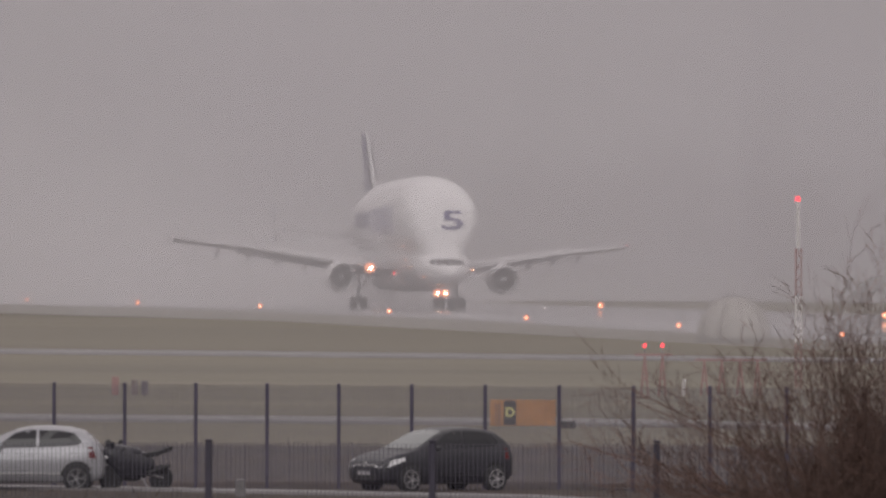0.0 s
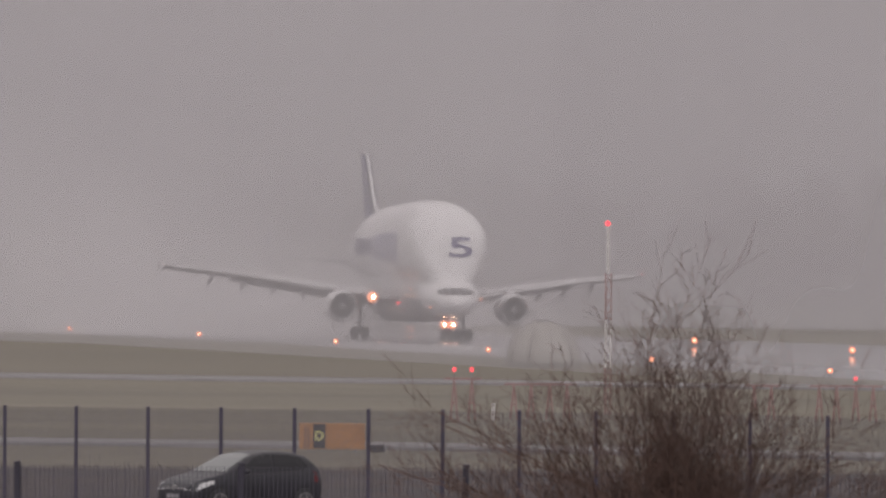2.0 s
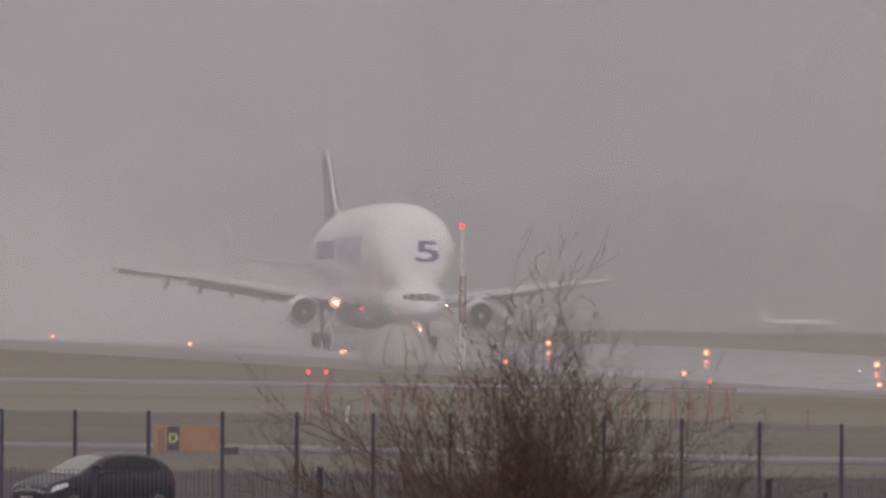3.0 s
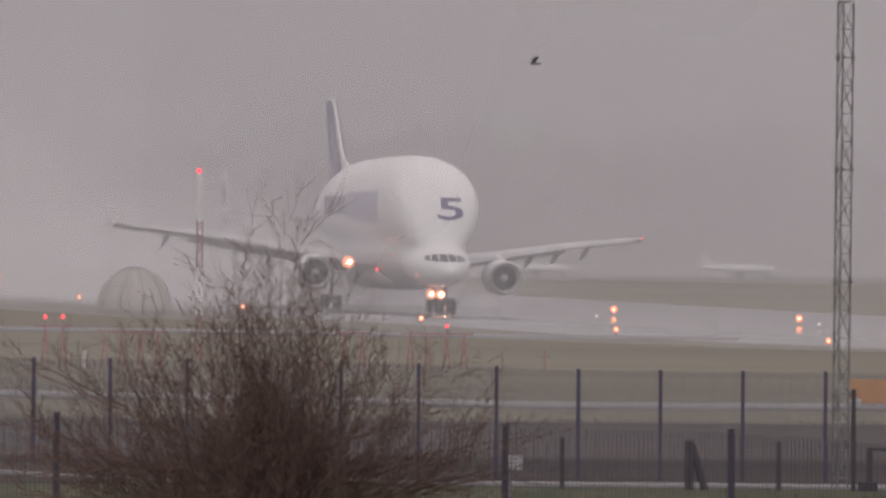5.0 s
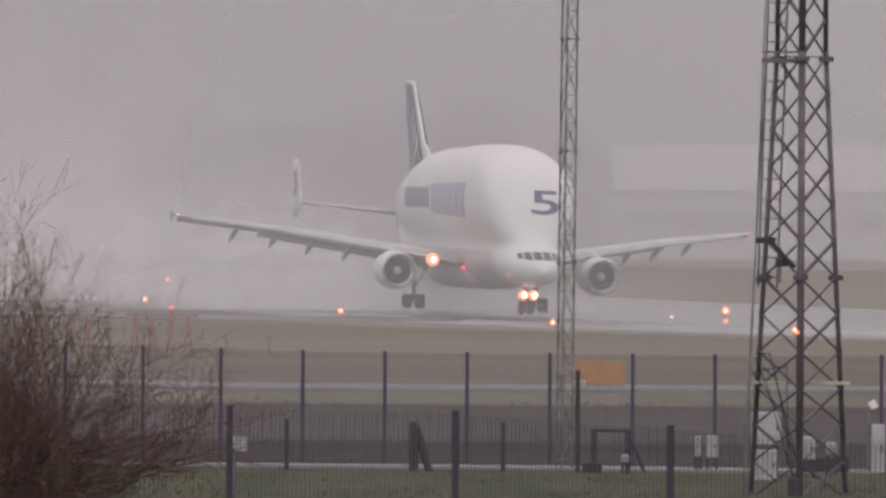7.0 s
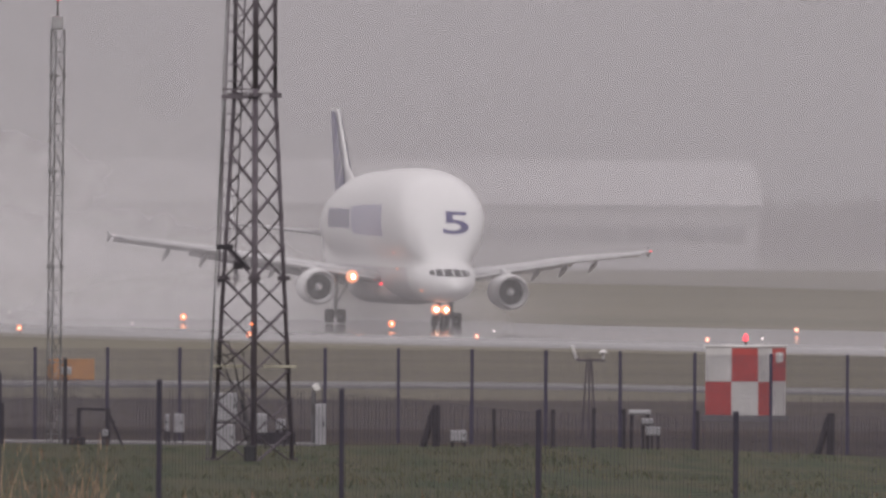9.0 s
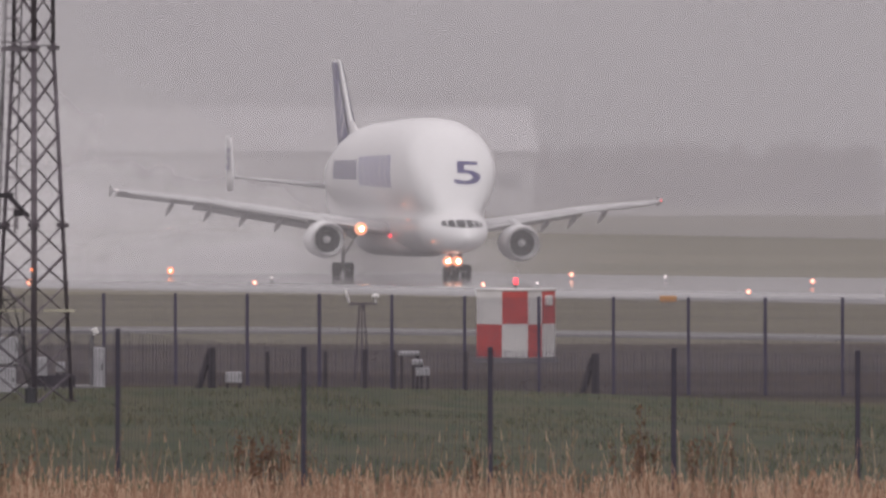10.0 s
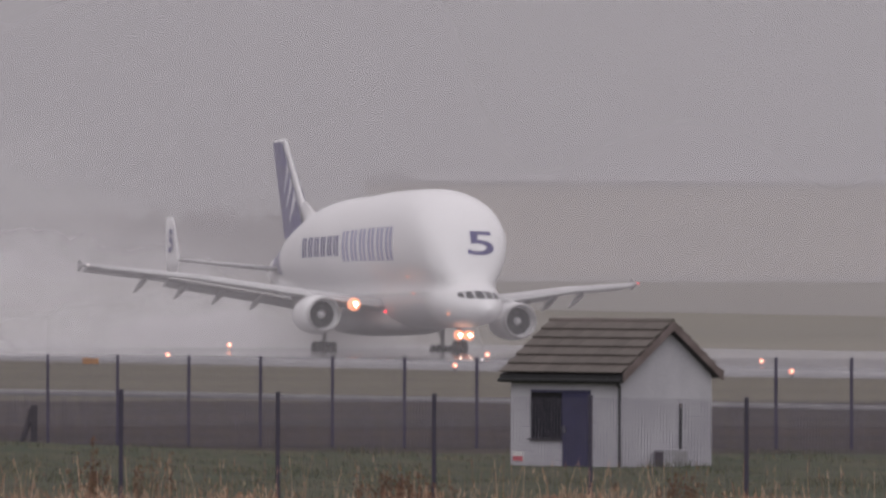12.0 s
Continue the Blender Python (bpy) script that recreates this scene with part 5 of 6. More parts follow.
    unit = part("air_unit", boxed(0.06, 1.35, -0.05, 0.42, 2.35, 0.52, 0.02), M_CABINET, h, "pale air conditioning unit")
    part("grille", boxed(0.425, 1.8, 0.02, 0.435, 2.28, 0.46), M_BELLY, unit, "dark fan grille")
    part("side_vent", boxed(0.1, 1.335, 0.02, 0.38, 1.346, 0.46), M_MAST, unit)
    part("conduit", rodded((0.05, 2.5, 0.0), (0.05, 2.5, 1.62), 0.035), M_DARK, h, "dark conduit")
    part("alarm", ball(bmesh.new(), (0.05, 2.5, 1.68), 0.045, 8), M_BARGE, h, "small dull alarm cap")


M_DOOR = mat("dark_blue_door_paint", (0.035, 0.033, 0.085), (0.027, 0.025, 0.065), 0.4, scale=2, fine=20)
M_TILE = mat("mossy_concrete_tile", (0.120, 0.096, 0.092), (0.084, 0.074, 0.064), 0.85, scale=1.2, fine=12, bump=0.3, per=0.14)
hut(31.6, 216.5, -45)


# ---------------------------------------------------------------- parked vehicles
def car_body(rows, half):
    """Loft a car shell from (x along, sill, waist, roof, width share) rows; nose towards -x."""
    rings = []
    for x, zl, zw, zr, k in rows:
        w = half * k
        up = zr - zw
        t = w * (0.97 - 0.36 * up)
        right = [(w * 0.80, zl), (w * 0.94, zl + 0.05), (w * 0.985, zl + 0.3 * (zw - zl)), (w, zl + 0.62 * (zw - zl)), (w * 0.985, zw - 0.04), (w * 0.965, zw),
                 ((w * 0.965 + t) / 2, zw + up * 0.5), (t, zw + up * 0.84), (t * 0.9, zw + up * 0.95), (t * 0.6, zr)]
        rings.append([(x, -y, z) for y, z in right] + [(x, 0, zr + 0.012)] + [(x, y, z) for y, z in reversed(right)])
    return loft(bmesh.new(), rings)


def hatchback(at, paint, label, rims):
    from mathutils.bvhtree import BVHTree
    c = thing("parked_car", label, "car", at, "parked cars")
    rows = [(-2.0, 0.38, 0.55, 0.57, 0.70), (-1.96, 0.28, 0.66, 0.69, 0.82), (-1.85, 0.22, 0.74, 0.77, 0.91), (-1.6, 0.20, 0.82, 0.86, 0.97), (-1.25, 0.20, 0.88, 0.94, 1.0),
            (-1.0, 0.20, 0.92, 1.00, 1.0), (-0.75, 0.2, 0.94, 1.14, 1.0), (-0.45, 0.2, 0.95, 1.30, 1.0), (-0.15, 0.2, 0.96, 1.415, 1.0), (0.2, 0.2, 0.97, 1.475, 1.0),
            (0.6, 0.2, 0.98, 1.485, 1.0), (1.0, 0.2, 0.99, 1.46, 1.0), (1.35, 0.21, 1.0, 1.39, 0.99), (1.6, 0.23, 1.0, 1.26, 0.97), (1.8, 0.26, 0.98, 1.07, 0.94),
            (1.93, 0.32, 0.85, 0.90, 0.88), (1.98, 0.42, 0.62, 0.66, 0.78)]
    rows = [(x if x < 1.22 else 1.22 + (x - 1.22) * 0.78, *rest) for x, *rest in rows]
    shell = car_body(rows, 0.86)
    bvh = BVHTree.FromBMesh(shell)
    part("body", shell, paint, c, "smooth painted body", True)
    for s in (-1, 1):
        way = Vector((0, -s, 0))
        for nm, pts in (("side_window", ((-0.66, 0.99), (0.30, 1.01), (0.30, 1.40), (0.10, 1.40), (-0.18, 1.33))), ("rear_side_window", ((0.36, 1.01), (1.22, 1.06), (1.34, 1.14), (1.16, 1.33), (0.8, 1.39), (0.36, 1.40)))):
            bm = bmesh.new()
            bm.faces.new([bm.verts.new((px, s * 20, pz)) for px, pz in pts])
            stuck_on(nm, bm, way, bvh, M_WINDOW, c, "dark side window", 0.012)
        for x in (-1.25, 1.22):
            bm = bmesh.new()
            bm.faces.new([bm.verts.new((x + 0.37 * math.cos(a), s * 20, 0.33 + 0.37 * math.sin(a))) for a in [math.pi * (k / 12) for k in range(13)]] + [bm.verts.new((x - 0.37, s * 20, 0.24)), bm.verts.new((x + 0.37, s * 20, 0.24))])
            stuck_on("wheel_arch", bm, way, bvh, M_DARK, c, "dark wheel arch", 0.006)
            w = part("wheel", lathe(bmesh.new(), [(0.2, -0.1), (0.29, -0.11), (0.315, -0.07), (0.315, 0.07), (0.29, 0.11), (0.2, 0.1)], 24, pose(x, s * 0.79, 0.315, 90, 0, 0)), M_TYRE, c, "black tyre", True)
            spokes = lathe(bmesh.new(), [(0.03, 0.0), (0.06, 0.02), (0.06, -0.02)], 12, pose(x, s * 0.9, 0.315, 90, 0, 0))
            for k in range(5):
                for e in (-0.16, 0.16):
                    a = 2 * math.pi * k / 5
                    rod(spokes, (x + 0.04 * math.cos(a), s * 0.895, 0.315 + 0.04 * math.sin(a)), (x + 0.2 * math.cos(a + e), s * 0.895, 0.315 + 0.2 * math.sin(a + e)), 0.011, n=6)
            for a, b in zip(range(24), range(1, 25)):
                p0, p1 = ((x + 0.205 * math.cos(q * math.pi / 12), s * 0.893, 0.315 + 0.205 * math.sin(q * math.pi / 12)) for q in (a, b))
                rod(spokes, p0, p1, 0.012, n=5)
            part("rim", spokes, rims, w, "alloy rim")
        part("mirror", ball(bmesh.new(), (-0.55, s * 0.95, 1.02), 0.09, 10, 0.75), paint, c)
        lens = bmesh.new()
        lens.faces.new([lens.verts.new((-20, s * y, z)) for y, z in ((0.42, 0.60), (0.68, 0.60), (0.72, 0.72), (0.60, 0.77))])
        stuck_on("headlight", lens, Vector((1, 0, 0)), bvh, M_LENS, c, "clear headlamp", 0.015)
        lens = bmesh.new()
        lens.faces.new([lens.verts.new((x, s * 20, z)) for x, z in ((-1.88, 0.58), (-1.40, 0.74), (-1.42, 0.82), (-1.76, 0.75))])
        stuck_on("headlight_side", lens, way, bvh, M_LENS, c, "clear headlamp wing", 0.012)
        lens = bmesh.new()
        lens.faces.new([lens.verts.new((x, s * 20, z)) for x, z in ((1.50, 0.76), (1.66, 0.76), (1.57, 1.01), (1.47, 1.03))])
        stuck_on("tail_light", lens, way, bvh, M_TAILLAMP, c, "dull red tail lamp", 0.012)
        part("door_handle", boxed(0.1, s * 0.862 - 0.012, 0.84, 0.26, s * 0.862 + 0.012, 0.87), paint, c)
        part("side_trim", boxed(-0.8, s * 0.855 - 0.01, 0.40, 0.85, s * 0.855 + 0.01, 0.425), M_METAL if rims is M_STEEL else M_DARK, c)
    scr = bmesh.new()
    scr.faces.new([scr.verts.new((x, y, 20)) for x, y in ((-1.0, -0.70), (-1.06, 0), (-1.0, 0.70), (-0.2, 0.58), (-0.16, 0), (-0.2, -0.58))])
    stuck_on("windscreen", scr, Vector((0, 0, -1)), bvh, M_SCREEN, c, "windscreen painted pale for sky reflection", 0.012)
    scr = bmesh.new()
    scr.faces.new([scr.verts.new((20, y, z)) for y, z in ((-0.6, 1.1), (0.6, 1.1), (0.5, 1.34), (-0.5, 1.34))])
    stuck_on("rear_window", scr, Vector((-1, 0, 0)), bvh, M_WINDOW, c, "dark rear window", 0.012)
    part("grille", boxed(-1.985, -0.45, 0.60, -1.93, 0.45, 0.66, 0.01), M_METAL, c, "bright grille bar")
    part("lower_grille", boxed(-2.02, -0.5, 0.30, -1.96, 0.5, 0.42), M_DARK, c)
    part("number_plate", boxed(-2.035, -0.24, 0.42, -2.005, 0.24, 0.51), M_CABINET, c, "plain pale number plate")
    part("bonnet_badge", boxed(-1.995, -0.07, 0.56, -1.955, 0.07, 0.72, 0.02), M_METAL, c, "plain bright badge shape")
    return c


M_BLACKCAR = mat("black_car_paint", (0.020, 0.020, 0.027), (0.014, 0.014, 0.019), 0.38, scale=0.8, fine=8)
M_SILVER = mat("silver_car_paint", (0.33, 0.33, 0.35), (0.28, 0.28, 0.30), 0.3, 0.3, scale=0.8, fine=8)
M_TAILLAMP = glass("tail_lamp_lens", (0.11, 0.012, 0.014), 0.2)
M_LENS = glass("headlamp_lens", (0.72, 0.72, 0.74), 0.1)
# pale base colour stands in for the sky reflected in the glass
M_SCREEN = glass("sky_pale_windscreen", (0.13, 0.14, 0.14), 0.12)
hatchback(pose(-27.13, 280.0, ground_z(-27.1, 280), 0, 0, 40) @ Matrix.Diagonal((1.04, 1.04, 1.09, 1)), M_BLACKCAR, "black three-door hatchback parked beside the path", M_BELLY)
hatchback(pose(-37.25, 279.0, ground_z(-37.2, 279), 0, 0, 4) @ Matrix.Diagonal((1.1, 1.06, 1.10, 1)), M_SILVER, "silver three-door hatchback parked beside the path", M_STEEL)
hatchback(pose(-41.9, 283.0, ground_z(-41.9, 283), 0, 0, 2), M_SILVER, "silver car parked behind another silver car", M_STEEL)


def motorbike(at):
    b = thing("motorbike", "black sports motorbike on its stand", "motorbike", at)
    for x in (-0.68, 0.68):
        w = part("wheel", lathe(bmesh.new(), [(0.2, -0.06), (0.28, -0.08), (0.31, -0.03), (0.31, 0.03), (0.28, 0.08), (0.2, 0.06)], 20, pose(x, 0, 0.31, 90, 0, 0)), M_TYRE, b, "black tyre", True)
        hub = rodded((x, -0.05, 0.31), (x, 0.05, 0.31), 0.05)
        for k in range(6):
            rod(hub, (x, 0, 0.31), (x + 0.21 * math.cos(k * 1.047), 0, 0.31 + 0.21 * math.sin(k * 1.047)), 0.018, n=5)
        part("rim", hub, M_STEEL, w)
    fairing = bmesh.new()
    loft(fairing, [[(x, w * math.cos(a), z + h * math.sin(a)) for a in [2 * math.pi * k / 12 for k in range(12)]]
                   for x, w, z, h in ((-0.88, 0.05, 0.9, 0.06), (-0.72, 0.18, 0.84, 0.26), (-0.4, 0.24, 0.68, 0.42), (0.0, 0.22, 0.6, 0.38), (0.3, 0.16, 0.62, 0.28), (0.45, 0.1, 0.62, 0.15))])
    part("fairing", fairing, M_BLACKCAR, b, "black fairing", True)
    tank = ball(bmesh.new(), (0, 0, 0), 1, 12)
    tank.transform(Matrix.LocRotScale((-0.12, 0, 0.9), None, (0.3, 0.17, 0.15)))
    part("tank", tank, M_BLACKCAR, b, "", True)
    part("screen", boxed(-0.78, -0.13, 0.98, -0.62, 0.13, 1.16, 0.02), M_WINDOW, b)
    seat = bmesh.new()
    loft(seat, [[(x, -w, z), (x, w, z), (x, w, z + 0.1), (x, -w, z + 0.1)] for x, w, z in ((0.1, 0.13, 0.78), (0.5, 0.15, 0.82), (0.95, 0.08, 0.95))])
    part("seat", seat, M_TYRE, b)
    part("fork", rodded((-0.68, 0.08, 0.31), (-0.48, 0.08, 0.95), 0.03), M_STEEL, b)
    part("handlebar", rodded((-0.45, -0.34, 0.98), (-0.45, 0.34, 0.98), 0.02), M_DARK, b)
    part("exhaust", rodded((0.2, -0.16, 0.42), (0.82, -0.18, 0.6), 0.05), M_DARK, b)
    part("swing_arm", rodded((0.1, -0.08, 0.42), (0.68, -0.08, 0.31), 0.035), M_STEEL, b)
    part("headlight", boxed(-0.88, -0.1, 0.76, -0.8, 0.1, 0.84, 0.02), M_LENS, b)
    part("stand", rodded((0.1, -0.1, 0.35), (0.2, -0.3, 0.0), 0.02), M_STEEL, b)
    for s in (-1, 1):
        part("mirror", ball(bmesh.new(), (-0.58, s * 0.3, 1.16), 0.06, 8), M_DARK, b)


motorbike(pose(-34.55, 279.6, ground_z(-34.5, 279.6), 0, 0, 36) @ Matrix.Diagonal((1.05, 1.05, 1.07, 1)))


# ---------------------------------------------------------------- bare shrub and dry grass
def shrub(x, y):
    rng = random.Random(11)
    t = thing("bare_shrub", "tangled leafless hawthorn shrub with dense dark base", "shrub", pose(x, y, ground_z(x, y)))
    vs, fs = [], []
    wander = (0.020, 0.042, 0.07, 0.1)

    def stick(a, b, r0, r1):
        d = (b - a).normalized()
        u = d.orthogonal().normalized()
        w = d.cross(u)
        k = len(vs)
        for p, r in ((a, r0), (b, r1)):
            for j in range(3):
                vs.append(tuple(p + (u * math.cos(2.094 * j) + w * math.sin(2.094 * j)) * r))
        for j in range(3):
            fs.append((k + j, k + (j + 1) % 3, k + 3 + (j + 1) % 3, k + 3 + j))

    def grow(p, d, length, r, depth, lift=0.012):
        n = (9, 5, 3, 1)[depth]
        for i in range(n):
            d = (d + Vector((rng.gauss(0, wander[depth]), rng.gauss(0, wander[depth]), rng.gauss(lift, 0.03)))).normalized()
            q = p + d * length / n
            r2 = max(0.0024, r * (0.88, 0.84, 0.82, 0.7)[depth])
            stick(p, q, r, r2)
            p, r = q, r2
            if depth == 3 or (depth == 0 and i < 2):
                continue
            for _ in range(rng.choice(((1, 1, 2, 2), (1, 1, 2), (0, 0, 1))[depth])):
                side = d.orthogonal()
                side.rotate(Matrix.Rotation(rng.uniform(0, 6.28), 3, d))
                nd = (d * rng.uniform(0.7, 1.2) + side.normalized() * rng.uniform(0.5, 1.1) + Vector((0, 0, 0.22))).normalized()
                long = length * rng.uniform(0.10, 0.26) if depth == 0 else length * rng.uniform(0.25, 0.5) if depth == 1 else rng.uniform(0.04, 0.10)
                grow(p, nd, long, max(0.0028, r * 0.6), depth + 1)

    def mesh(name, label=""):
        me = bpy.data.meshes.new(name)
        me.from_pydata([(0.853 * x, 0.853 * y, 0.853 * z + 0.49 * min(1, max(0, z) / 0.8)) for x, y, z in vs], [], fs)
        me.materials.append(M_BARK)
        share(name, me, t, None, label)
        vs.clear(), fs.clear()

    # many slender stems fanning out under a cone-shaped outline
    for k in range(128):
        a, lean = rng.uniform(0, 6.28), 1.5 * rng.random() ** 1.25
        h = knots([(0, 5.15), (0.285, 4.15), (0.5, 3.6), (1.25, 2.5), (2.2, 1.5)], lean) * rng.uniform(0.52, 0.80 + 0.2 * min(1, lean))
        d = Vector((math.cos(a) * lean, math.sin(a) * lean, 1)).normalized()
        grow(Vector((math.cos(a) * 0.4 * rng.random(), math.sin(a) * 0.4 * rng.random(), 0)), d, h * math.sqrt(1 + lean * lean), rng.uniform(0.009, 0.015), 0)
    for k in range(26):
        a, lean = rng.uniform(0, 6.28), rng.uniform(0.03, 0.45)
        h = knots([(0, 4.75), (0.15, 4.2), (0.45, 3.2)], lean) * rng.uniform(0.75, 1.0)
        d = Vector((math.cos(a) * lean, math.sin(a) * lean, 1)).normalized()
        grow(Vector((math.cos(a) * 0.4 * rng.random(), math.sin(a) * 0.4 * rng.random(), 0)), d, h * math.sqrt(1 + lean * lean), rng.uniform(0.010, 0.017), 0)
    mesh("crown")
    # long low limbs reaching to both sides
    for k in range(38):
        dx = 1 if k % 2 else -1
        reach = rng.uniform(1.8, 3.9)
        grow(Vector((0.25 * dx, 0, rng.uniform(0.6, 1.9))), Vector((dx, rng.uniform(-0.5, 0.5), rng.uniform(-0.05, 0.6))).normalized(), reach, rng.uniform(0.014, 0.026), 0, -0.012)
    mesh("skirt", "long low side limbs")
    # dense inner tangle
    for _ in range(3000):
        a, rr = rng.uniform(0, 6.28), rng.random() ** 0.8 * 1.4
        z = rng.uniform(0, 3.2 - 1.2 * rr)
        p = Vector((rr * math.cos(a), rr * math.sin(a), z))
        stick(p, p + Vector((rng.uniform(-0.28, 0.28), rng.uniform(-0.28, 0.28), rng.uniform(-0.05, 0.40))), 0.009, 0.004)
    for _ in range(700):
        a, rr = rng.uniform(0, 6.28), rng.random() ** 0.7 * 0.95
        p = Vector((0.1 + rr * math.cos(a), rr * math.sin(a), rng.uniform(0.2, 2.75 - 0.8 * rr)))
        stick(p, p + Vector((rng.uniform(-0.3, 0.3), rng.uniform(-0.3, 0.3), rng.uniform(-0.05, 0.40))), 0.009, 0.004)
    mesh("inner_tangle", "dense dark inner twigs")


shrub(-7.18, 121.6)


def tall_grass():
    rng = random.Random(5)
    vs, fs = [], []

    def blade(x, y, h, w, lean):
        z = ground_z(x, y)
        a = rng.uniform(0, 6.28)
        dx, dy = math.cos(a) * w, math.sin(a) * w * 0.4
        lx, ly = rng.gauss(0, lean) * h, rng.gauss(0, lean) * h
        k = len(vs)
        vs.extend([(x - dx, y - dy, z), (x + dx, y + dy, z), (x + lx * 0.4 - dx * 0.7, y + ly * 0.4, z + h * 0.6), (x + lx * 0.4 + dx * 0.7, y + ly * 0.4 + dy, z + h * 0.6),
                   (x + lx, y + ly, z + h), (x + lx * 0.9 - w * 0.9, y + ly, z + h * 0.84), (x + lx * 0.9 + w * 0.9, y + ly, z + h * 0.86)])
        fs.extend([(k, k + 1, k + 3, k + 2), (k + 2, k + 3, k + 4), (k + 4, k + 5, k + 6)])
    for _ in range(13000):
        x, y = rng.uniform(-11, 27), rng.uniform(87, 98.5)
        clump = noise.noise(Vector((x * 0.5, y * 0.25, 3))) * 0.35
        blade(x, y, max(0.12, rng.gauss(0.33, 0.10) + 1.1 * clump), rng.uniform(0.006, 0.014), 0.16)
    for _ in range(700):
        x = rng.uniform(-12, 27)
        blade(x, rng.uniform(88, 99), rng.uniform(0.6, 1.15), 0.006, 0.13)
    for k in range(420):
        blade(rng.uniform(-10.5, -0.5) if k % 2 else rng.uniform(-9.5, -6), rng.uniform(100, 117), rng.uniform(0.9, 1.7), rng.uniform(0.003, 0.006), 0.16)
    for _ in range(900):
        x, y = rng.uniform(-7.5, -0.5), rng.uniform(106, 120)
        blade(x, y, max(0.2, rng.gauss(0.62, 0.2) + 0.8 * noise.noise(Vector((x * 0.7, y * 0.2, 5)))), rng.uniform(0.003, 0.007), 0.2)
    me = bpy.data.meshes.new("dry_grass")
    me.from_pydata(vs, [], fs)
    me.materials.append(M_STRAW)
    tagged(new("dry_grass", me), "tall dry straw-coloured grass along the fence foot", "grass", kind="stuff")
    vs.clear(), fs.clear()
    # stalks with ragged seed heads along their upper half
    for x, y, h, n, wide in ((9.18, 96, 1.28, 6, 0.07), (9.3, 96, 0.95, 12, 0.22), (10.3, 96, 1.15, 4, 0.07), (9.85, 96, 0.98, 6, 0.16), (4.3, 96, 0.95, 34, 0.30),
                            (13.9, 96, 0.78, 34, 0.30), (14.5, 96, 0.70, 14, 0.25), (1.0, 95.5, 0.70, 8, 0.2), (6.9, 96, 0.72, 8, 0.25), (18.4, 96, 0.80, 24, 0.30)):
        for _ in range(n):
            px, py, top = x + rng.gauss(0, wide), y + rng.gauss(0, wide), h * rng.uniform(0.78, 1.1)
            lean = rng.gauss(0, 0.07), rng.gauss(0, 0.07)
            z0, k = ground_z(px, py), len(vs)
            vs.extend([(px - 0.008, py, z0), (px + 0.008, py, z0), (px + lean[0] * top, py + lean[1] * top, z0 + top)])
            fs.append((k, k + 1, k + 2))
            for _ in range(16):
                u = rng.uniform(0.45, 1.0)
                cx, cy, cz = px + lean[0] * top * u + rng.gauss(0, 0.022), py + lean[1] * top * u + rng.gauss(0, 0.022), z0 + top * u
                a, w, k = rng.uniform(0, 6.28), rng.uniform(0.010, 0.026), len(vs)
                vs.extend([(cx - w * math.cos(a), cy - w * math.sin(a), cz), (cx + w * math.cos(a), cy + w * math.sin(a), cz + rng.uniform(-0.02, 0.02)),
                           (cx + rng.gauss(0, w), cy, cz + rng.uniform(0.02, 0.06))])
                fs.append((k, k + 1, k + 2))
    me = bpy.data.meshes.new("dead_dock")
    me.from_pydata(vs, [], fs)
    me.materials.append(M_DOCK)
    tagged(new("dead_dock", me), "clumps of dead brown dock stalks in grass", "weeds", kind="stuff")
    vs.clear(), fs.clear()
    for _ in range(52000):
        x, y = rng.uniform(-16, 42), 100 + 145 * rng.random() ** 1.2
        clump = noise.noise(Vector((x * 0.35, y * 0.12, 7)))
        blade(x, y, max(0.03, rng.uniform(0.04, 0.16) + 0.22 * clump), rng.uniform(0.008, 0.02), 0.4)
    me = bpy.data.meshes.new("grass_tufts")
    me.from_pydata(vs, [], fs)
    me.materials.append(M_TUFT)
    tagged(new("grass_tufts", me), "rough green winter grass tufts on the lawn", "grass", kind="stuff")
    vs.clear(), fs.clear()
    for _ in range(24000):
        x, y = rng.uniform(-48, 48), rng.uniform(251, 408)
        clump = noise.noise(Vector((x * 0.16, y * 0.05, 11)))
        if clump > -0.25:
            blade(x, y, max(0.03, rng.uniform(0.03, 0.09) + 0.12 * clump), rng.uniform(0.012, 0.03), 0.6)
    me = bpy.data.meshes.new("verge_tufts")
    me.from_pydata(vs, [], fs)
    me.materials.append(M_WITHERED)
    tagged(new("verge_tufts", me), "low withered brown grass tufts on the verge", "grass", kind="stuff")


def island_mat(name, a, b, c):
    """Blade colours that differ from blade to blade."""
    m = bpy.data.materials.new(name)
    n, l, bs = nodes_of(m)
    bs.inputs["Roughness"].default_value = 0.9
    geo, rp = n.new("ShaderNodeNewGeometry"), n.new("ShaderNodeValToRGB")
    rp.color_ramp.elements[0].color, rp.color_ramp.elements[1].color = (*a, 1), (*c, 1)
    rp.color_ramp.elements.new(0.5).color = (*b, 1)
    l.new(geo.outputs["Random Per Island"], rp.inputs[0])
    l.new(rp.outputs[0], bs.inputs["Base Color"])
    return m


M_STRAW = island_mat("dry_straw_blades", (0.18, 0.090, 0.058), (0.33, 0.195, 0.132), (0.54, 0.38, 0.275))
M_DOCK = island_mat("dead_brown_stalks", (0.07, 0.035, 0.025), (0.11, 0.055, 0.035), (0.16, 0.085, 0.05))
M_WITHERED = island_mat("withered_blades", (0.040, 0.034, 0.026), (0.075, 0.058, 0.044), (0.13, 0.10, 0.076))
M_TUFT = island_mat("green_blades", (0.036, 0.052, 0.024), (0.070, 0.080, 0.038), (0.18, 0.145, 0.09))
tall_grass()


